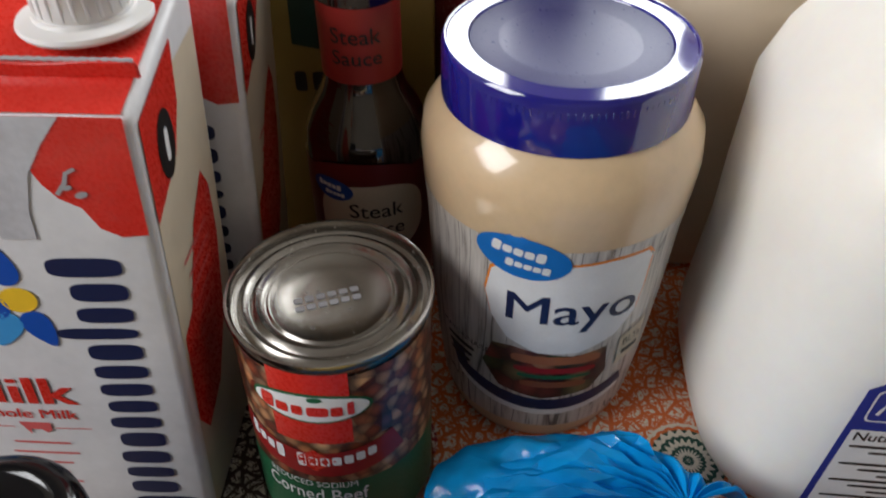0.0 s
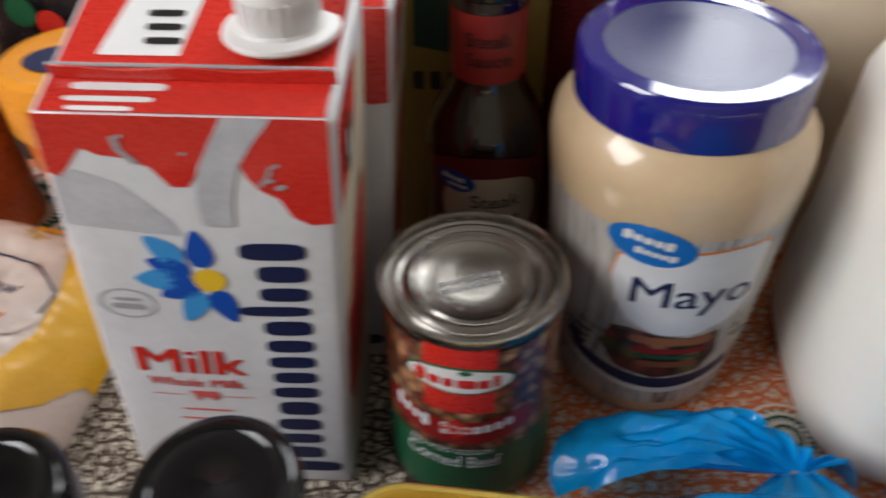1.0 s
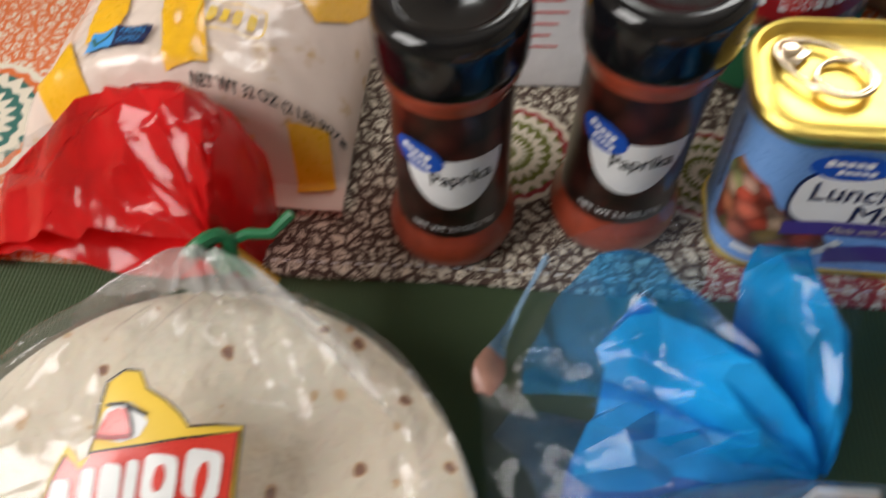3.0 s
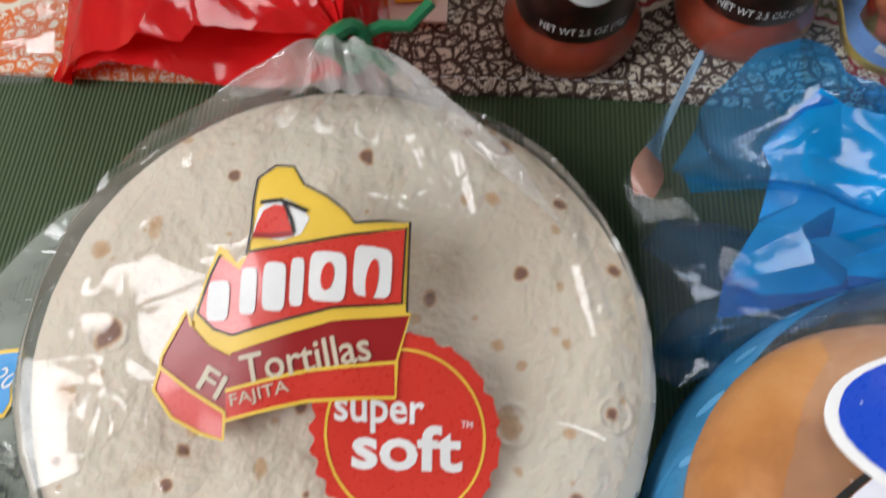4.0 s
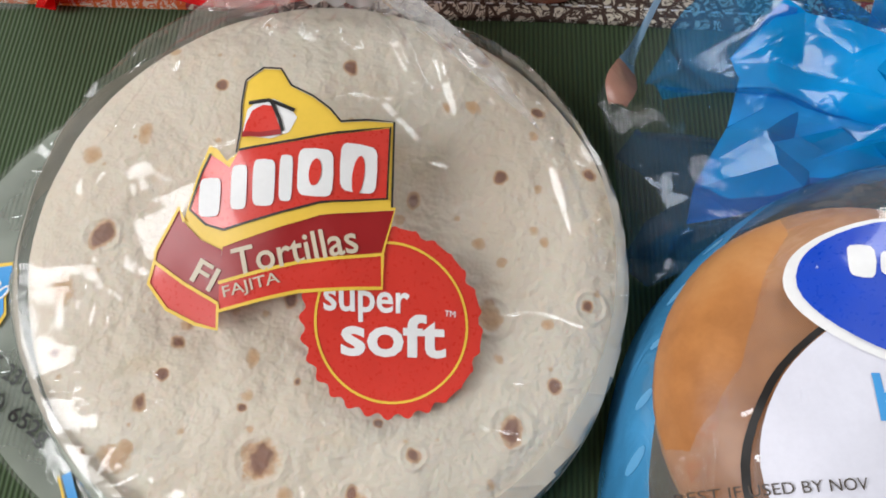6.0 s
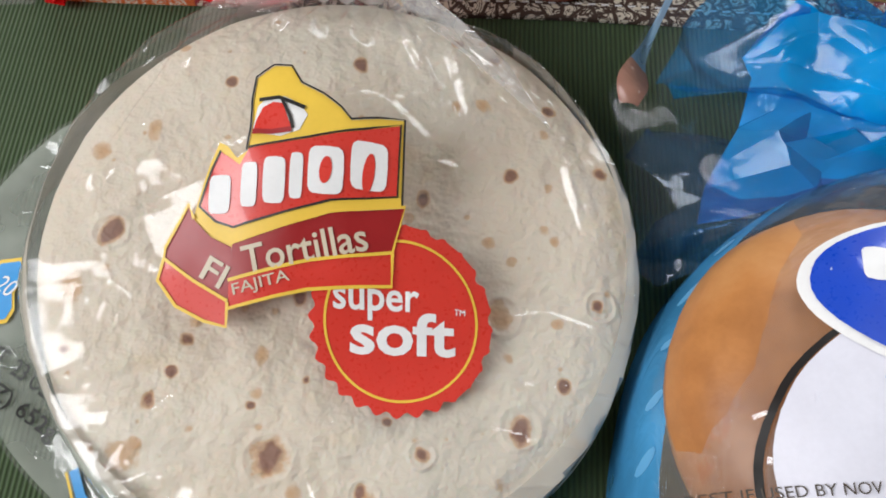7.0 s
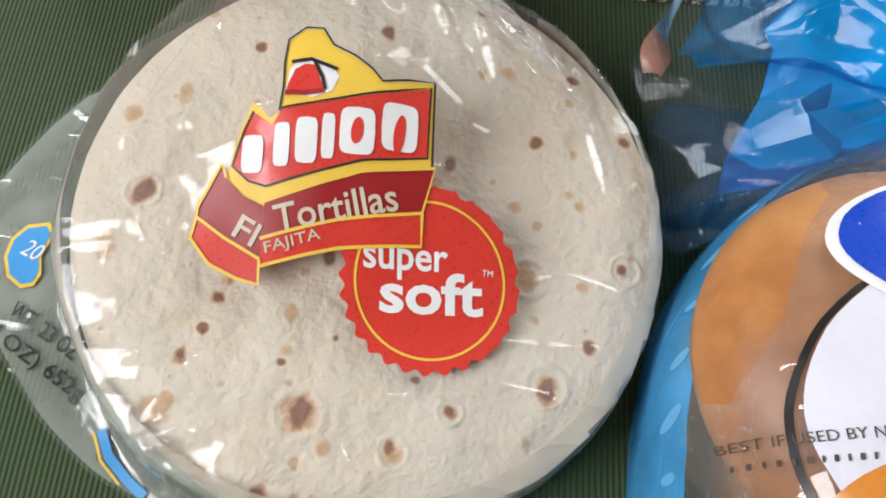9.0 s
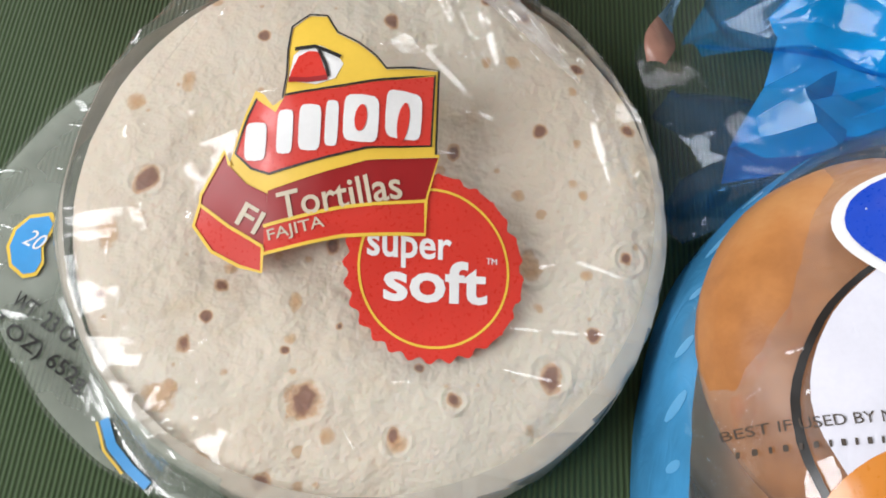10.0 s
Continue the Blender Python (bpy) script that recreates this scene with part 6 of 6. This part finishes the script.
ribbon("red_ribbon_fold", [(-0.0443, -0.0118), (-0.0456, -0.0174), (-0.0399, -0.0241), (-0.0317, -0.0277), (-0.0256, -0.0290), (-0.0256, -0.0226), (-0.0357, -0.0174)], 2, RED_LABEL)
for pts in ([(-0.0251, -0.0073), (0.0014, 0.0017), (0.0217, 0.0051), (0.0187, -0.0071), (-0.0042, -0.0110), (-0.0258, -0.0170)], [(0.0187, -0.0071), (0.0188, -0.0157), (-0.0039, -0.0183), (-0.0132, -0.0207), (-0.0253, -0.0243)],
            [(-0.0365, -0.0010), (-0.0382, 0.0031), (-0.0443, -0.0088), (-0.0444, -0.0116), (-0.0357, -0.0172), (-0.0256, -0.0224)], [(-0.0444, -0.0116), (-0.0457, -0.0174), (-0.0399, -0.0242), (-0.0317, -0.0278), (-0.0255, -0.0291), (-0.0256, -0.0226)]):
    printed("gold_line", stroke(pts, FLAG_LINE), on_film, 4, GOLD_INK, pack)
printed("ribbon_word", words("Tortillas", -0.0052, -0.0078, 0.0345, 0.0074, turn=14, bold=0.02), on_film, 4, BEIGE, pack)
printed("ribbon_word", words("Fl", -0.0296, -0.0150, 0.0068, 0.0064, turn=-28, bold=0.02), on_film, 4, BEIGE, pack)
printed("ribbon_word", words("FAJITA", -0.0166, -0.0176, 0.0160, 0.0038, turn=16, bold=0.01), on_film, 4, BEIGE, pack)


def low_film(u, v):
    """Height of the bag film at a place of its plan."""
    deg = math.degrees(math.atan2(v, u))
    deg = deg - 360 if deg > 90 else deg
    return bag_point(((90 - deg) / 360) % 1.0, min(1.0, math.hypot(u, v) / bag_reach(deg))).z


# prints low on the bag, seen on the flat film beside the stack
low = lambda u, v, d: Vector((u, v, low_film(u, v) + 0.0004 + d))
tag = [(-0.1150, 0.0040), (-0.1125, 0.0005), (-0.1135, -0.0045), (-0.1150, -0.0090), (-0.1135, -0.0150), (-0.1150, -0.0195), (-0.1195, -0.0205), (-0.1255, -0.0165), (-0.1290, -0.0090), (-0.1280, -0.0020), (-0.1230, 0.0030)]
printed("count_tag", outline(tag), low, 0, GOLD_INK, pack)
printed("count_tag", outline([(-0.1200 + (u + 0.1200) * 0.84, -0.0085 + (v + 0.0085) * 0.88) for u, v in tag]), low, 1, SKY_BLUE, pack, "sky blue count tag print")
printed("count_word", words("20", -0.1185, -0.0065, 0.0080, 0.0062, turn=-24, slant=0.2), low, 2, WHITE, pack)
printed("weight", words("WT. 23 OZ", -0.1075, -0.0345, 0.0290, 0.0056, turn=-30, slant=-0.15, bold=0.01), low, 0, BLACK, pack)
printed("weight", words("7 OZ) 652g", -0.1080, -0.0455, 0.0420, 0.0066, turn=-30, slant=-0.15, bold=0.01), low, 0, BLACK, pack)
printed("count_tag", stroke([(-0.0815, -0.0655), (-0.0770, -0.0735), (-0.0700, -0.0800), (-0.0630, -0.0850)], 0.0030), low, 0, SKY_BLUE, pack)
printed("count_tag", stroke([(-0.0838, -0.0665), (-0.0792, -0.0750), (-0.0718, -0.0818)], 0.0008), low, 0, GOLD_INK, pack)

# ---- hamburger bun pack ----
buns = thing("bun_pack", -0.056, -0.122, -0.0018, 0, "blue-edged clear bag of hamburger buns with a printed label", "bun pack")
PA, PB = 0.1105, 0.1290


def bun_skin():
    m, t, p = nodes_of("bun_crust")
    v = coords(t)
    f = calc(t, "ADD", calc(t, "MULTIPLY", noise_tex(t, v, 14, 3), 0.8), calc(t, "MULTIPLY", noise_tex(t, v, 160, 3), 0.25))
    link(t, ramp(t, f, [(0.35, (0.26, 0.09, 0.022)), (0.55, (0.46, 0.19, 0.055)), (0.75, (0.60, 0.31, 0.12))]), p.inputs["Base Color"])
    p.inputs["Roughness"].default_value = 0.45
    bump(t, p, noise_tex(t, v, 220, 3), 0.2, 0.001)
    return m


CRUST = bun_skin()
bun_mesh = mesh_of("bun", lathe([(0.030, 0.0), (0.044, 0.002), (0.0505, 0.010), (0.0515, 0.017), (0.0490, 0.026), (0.043, 0.033), (0.033, 0.0375), (0.020, 0.0400), (0.008, 0.0408), (0.001, 0.041)], 56), CRUST)
for level in range(2):
    for bx, by in ((-0.0520, 0.0510), (0.0520, 0.0530), (-0.0510, -0.0530), (0.0525, -0.0510)):
        o = new("bun", bun_mesh)
        o.parent, o.matrix_local = buns, pose(bx, by, 0.001 + 0.0405 * level, 0, 0, 40 * level)


def pack_edge(w):
    c, s = math.cos(w), math.sin(w)
    k = ((abs(c) / PA) ** 2.6 + (abs(s) / PB) ** 2.6) ** (-1 / 2.6)
    return k


def pack_height(x, y):
    r = math.hypot(x, y)
    s = min(1.0, r / pack_edge(math.atan2(y, x)))
    z = 0.004 + 0.088 * max(0.0, 1 - s ** 8) ** 0.5
    z -= 0.003 * math.exp(-(x / 0.018) ** 2) + 0.003 * math.exp(-(y / 0.018) ** 2)
    return max(0.003, z + (0.004 * fold(x, y, 17, 6) + 0.0015 * fold(x, y, 45, 3)) * (0.12 + 0.88 * smooth01((s - 0.6) / 0.3)))


def pack_point(w, s):
    a = 2 * math.pi * w
    r = pack_edge(a) * s
    x, y = r * math.cos(a), r * math.sin(a)
    return Vector((x, y, pack_height(x, y)))


part("bag", sheet(160, 50, lambda w, s: pack_point(w, 0.003 + 0.955 * s)), film("bun_clear_film", (0.98, 0.98, 0.98), 0.07, (0.85, 0.85, 0.85), gloss=1.5, rough=0.05, wrinkle=0.45, scale=22, crease=0.3), buns, "clear crinkled bag film over the buns")
EDGE_BLUE = film("edge_blue_film", (0.1, 0.5, 0.85), 0.85, (0.07, 0.34, 0.66), 1.0, 0.12, 0.4, 50)
part("blue_edge", sheet(140, 8, lambda w, s: pack_point(w, 0.957 + 0.043 * s)), EDGE_BLUE, buns, "light blue printed edge of the bag")
flat_white = ink("pale_blue_print", (0.12, 0.40, 0.70))
bm = bmesh.new()
for i in range(46):
    w = 2 * math.pi * (i + 0.5) / 46
    d = 0.0016 + 0.001 * ((i * 7) % 3)
    r = pack_edge(w) * 0.974
    bm.faces.new([bm.verts.new((r * math.cos(w) + u, r * math.sin(w) + v, 0)) for u, v in oval(0, 0, d, 0.0007, math.degrees(w) + 90, 10)])
wrap(refine(bm, 0.004), lambda u, v, d: Vector((u, v, pack_height(u, v) + d)), 0.0008)
part("edge_mark", bm, flat_white, buns)
on_pack = lambda u, v, d: Vector((u + 0.0075, v + 0.0140, pack_height(u + 0.0075, v + 0.0140) + 0.0010 + d))
DATE_INK = ink("date_ink_grey", (0.06, 0.045, 0.035))
panel_c = (-0.0520, 0.0140)
printed("panel_line", ring_shape(oval(*panel_c, 0.0478, 0.0430, 0, 60), oval(*panel_c, 0.0463, 0.0417, 0, 60)), on_pack, 0, BLACK, buns, "thin black outline print")
printed("name_panel", outline(oval(panel_c[0] + 0.001, panel_c[1] + 0.004, 0.0455, 0.0375, 0, 60), 0.005), on_pack, 0, ink("bag_white_print", (0.66, 0.66, 0.74), 0.35, 0.3), buns, "white name panel print")
printed("oval_edge", outline(oval(-0.0590, 0.0545, 0.0276, 0.0186, -12, 48), 0.005), on_pack, 1, WHITE, buns)
brand_oval(buns, on_pack, -0.0582, 0.0548, 0.0262, 0.0172, -12, 2, ink("oval_royal_blue", (0.008, 0.06, 0.50), 0.3, 0.4))
printed("title", words("Hamburger", -0.044, 0.030, 0.062, 0.0130, bold=0.02), on_pack, 1, SKY_BLUE, buns)
printed("title", words("Buns", -0.044, 0.012, 0.034, 0.0120, bold=0.02), on_pack, 1, SKY_BLUE, buns)
printed("orange_picture", outline(oval(-0.0675, -0.0075, 0.030, 0.0190, 0, 48), 0.005), on_pack, 2, ink("bun_picture_orange", (0.62, 0.22, 0.03), 0.3, 0.3), buns, "printed picture of a bun")
printed("date_code", words("BEST IF USED BY NOV", -0.0945, 0.0135, 0.0300, 0.0023, turn=4), on_pack, 3, DATE_INK, buns)
printed("date_code", bars([(-0.1075 + 0.0021 * i, 0.0080 + 0.00015 * i, 0.0005 + 0.0003 * (i % 2), 0.0014) for i in range(11)]), on_pack, 3, DATE_INK, buns)
neck = Vector((0.000, 0.128, 0.031))


def fan(a0, a1, reach, height, seed, sag=0.9):
    def where(u, v):
        a = radians(a0 + (a1 - a0) * u)
        r = reach(u) * (0.04 + 0.96 * v)
        x, y = r * math.cos(a), r * math.sin(a)
        z = neck.z * (1 - v) ** sag + height(u) * math.sin(math.pi * min(1, v) ** 0.7 * 0.62) + 0.003
        z += (0.011 * fold(x, y, 24, seed) + 0.004 * fold(x, y, 60, seed + 3)) * v + 0.002 * math.sin(u * 50 + seed) * math.exp(-3 * v)
        return Vector((neck.x + x, neck.y + y, max(0.002, z)))
    return where


LIGHT_BLUE_FILM = film("light_blue_film", (0.26, 0.62, 0.90), 0.22, (0.03, 0.34, 0.74), 0.8, 0.12, 0.15, 60, crease=0.3)
MID_BLUE_FILM = film("mid_blue_film", (0.04, 0.40, 0.76), 0.55, (0.004, 0.30, 0.72), 0.8, 0.12, 0.25, 50, crease=0.5)
DEEP_TINT_FILM = film("tinted_clear_film", (0.35, 0.55, 0.75), 0.10, (0.10, 0.32, 0.60), 0.8, 0.09, 0.2, 50, crease=0.3)
part("bag_tail", crumpled(16, 8, fan(70, 194, lambda u: 0.098 + 0.020 * math.sin(u * 3.0), lambda u: 0.016 + 0.012 * math.sin(u * 3.1), 1.0), 3, 0.0030), TAIL_FILM, buns, "clear crumpled end of the bag")
part("bag_tail", crumpled(9, 7, fan(164, 199, lambda u: 0.098 + 0.008 * math.sin(u * 9), lambda u: 0.010, 5.0), 8, 0.0030), DEEP_TINT_FILM, buns, "dark tinted end of the bag")
part("bag_tail", crumpled(8, 8, fan(121, 168, lambda u: 0.096 + 0.006 * math.sin(u * 3.1), lambda u: 0.030 + 0.012 * math.sin(u * 7), 4.0), 21), LIGHT_BLUE_FILM, buns, "translucent blue crumpled end of the bag")
part("bag_tail", crumpled(8, 7, fan(138, 186, lambda u: 0.076 + 0.006 * math.sin(u * 9), lambda u: 0.036 * (1 - u) ** 0.8 + 0.010, 7.0), 33), BLUE_FILM, buns, "bright blue flap of the bag end")
part("bag_tail", crumpled(8, 7, fan(70, 126, lambda u: 0.034 + 0.046 * math.sin(math.pi * min(1, u * 0.95 + 0.05)) ** 1.4, lambda u: 0.014 + 0.034 * math.sin(math.pi * min(1, u * 0.9 + 0.08)), 11.0), 45, 0.004), MID_BLUE_FILM, buns, "bright blue flap of the bag end")
part("closure", box(neck.x - 0.006, neck.x + 0.012, neck.y - 0.006, neck.y - 0.003, 0.022, 0.042, 0.001), WHITE_PLASTIC, buns, "white plastic bag clip")
# one folded corner of printed film
def corner_place(u, v):
    wide = 0.0016 + 0.0085 * math.exp(-((v - 0.16) / 0.17) ** 2)
    return Vector((-0.1045 + 0.020 * v ** 1.4 + wide * (u - 0.5), 0.149 + 0.050 * v - 0.003 * (u - 0.5), 0.036 + 0.006 * v + 0.003 * math.sin(v * 7 + u * 2)))


corner = part("bag_corner", sheet(8, 12, lambda u, v: corner_place(u, 0.30 * v)), film("pink_film", (0.8, 0.6, 0.5), 0.7, (0.52, 0.26, 0.20), 0.6), buns, "folded corner of pink printed film")
part("bag_corner", sheet(8, 20, lambda u, v: corner_place(u, 0.30 + 0.70 * v)), film("pale_blue_film", (0.6, 0.75, 0.9), 0.6, (0.30, 0.50, 0.72), 0.7), buns, "folded corner of pale blue film")

# ---- sliced bread bag ----
loaf = thing("bread_bag", 0.098, 0.052, -0.0010, -4, "sliced bread loaf in a bright blue plastic bag", "bread bag")
BA, BB, BH = 0.080, 0.128, 0.088
part("bread", box(-0.0720, 0.0720, -0.114, 0.110, 0.003, 0.066, 0.020, 4), CRUST, loaf, "brown-crusted sliced bread")


def loaf_edge(w):
    c, s = math.cos(w), math.sin(w)
    return ((abs(c) / BA) ** 7 + (abs(s) / BB) ** 7) ** (-1 / 7)


def loaf_point(w, s):
    a = 2 * math.pi * w
    r = loaf_edge(a) * s
    x, y = r * math.cos(a), r * math.sin(a)
    z = 0.003 + BH * max(0.0, 1 - s ** 7) ** 0.55
    return Vector((x, y, max(0.002, z + 0.005 * fold(x, y, 18, 3) * smooth01((s - 0.3) / 0.4))))


part("bag", sheet(150, 40, lambda w, s: loaf_point(w, 0.003 + 0.997 * s)), CLEAR_FILM, loaf, "clear bag film")
lift_out = lambda p: p + Vector((-0.0012, -0.0004, 0.0012))
part("blue_print", sheet(70, 40, lambda u, v: lift_out(loaf_point(0.24 + 0.30 * u - 0.02 * math.sin(v * 9), 0.10 + 0.80 * v - 0.05 * math.sin(u * 8)))), BLUE_DENSE, loaf, "bright blue printed film")
part("blue_print", sheet(60, 30, lambda u, v: lift_out(loaf_point(0.28 + 0.20 * u, 0.945 + 0.055 * v))), BLUE_DENSE, loaf)
part("blue_print", sheet(60, 12, lambda u, v: lift_out(loaf_point(0.47 + 0.14 * u, 0.972 + 0.028 * v))), BLUE_DENSE, loaf)
part("blue_print", sheet(60, 30, lambda u, v: lift_out(loaf_point(0.00 + 0.25 * u, 0.10 + 0.90 * v))), BLUE_DENSE, loaf)
part("blue_print", sheet(60, 30, lambda u, v: lift_out(loaf_point(0.56 + 0.44 * u, 0.10 + 0.70 * v))), BLUE_DENSE, loaf)
part("code_panel", sheet(16, 16, lambda u, v: lift_out(lift_out(loaf_point(0.545 + 0.055 * u, 0.880 + 0.085 * v)))), WHITE, loaf, "white bar-code panel")
for k in range(9):
    part("code_bar", sheet(2, 8, lambda u, v: lift_out(lift_out(lift_out(loaf_point(0.549 + 0.005 * k + 0.0025 * u, 0.895 + 0.055 * v))))), BLACK, loaf)
knot_l = Vector((-0.008, 0.142, 0.035))


def loaf_tail(a0, a1, reach, seed, rise):
    def where(u, v):
        a = radians(a0 + (a1 - a0) * u)
        r = reach(u) * (0.05 + 0.95 * v)
        x, y = r * math.cos(a), r * math.sin(a) * 0.55
        z = knot_l.z * (1 - v) ** 0.7 + rise * math.sin(math.pi * v * 0.66) + 0.004
        z += 0.010 * fold(x, y, 26, seed) * v + 0.0035 * math.sin(u * 44) * (1 - v) ** 0.5 * min(1, v * 5)
        return Vector((knot_l.x + x, knot_l.y + y, max(0.003, z)))
    return where


part("bag_tail", sheet(70, 40, loaf_tail(20, 196, lambda u: 0.030 + 0.070 * smooth01((u - 0.25) / 0.6), 2.0, 0.022)), BLUE_FILM, loaf, "blue crumpled end of the bag")
part("bag_tail", crumpled(12, 9, loaf_tail(120, 200, lambda u: 0.060 + 0.030 * u, 8.0, 0.030), 73, 0.002), BLUE_FILM, loaf)
part("bag_neck", sheet(60, 16, lambda u, v: Vector((knot_l.x + (0.010 + 0.045 * v) * math.cos(math.pi * (0.02 + 0.96 * u)), knot_l.y - 0.040 * v, knot_l.z * (1 - v * 0.1) + (0.006 + 0.034 * v) * math.sin(math.pi * u) + 0.0025 * math.sin(u * 40) * (1 - v)))), BLUE_FILM, loaf)
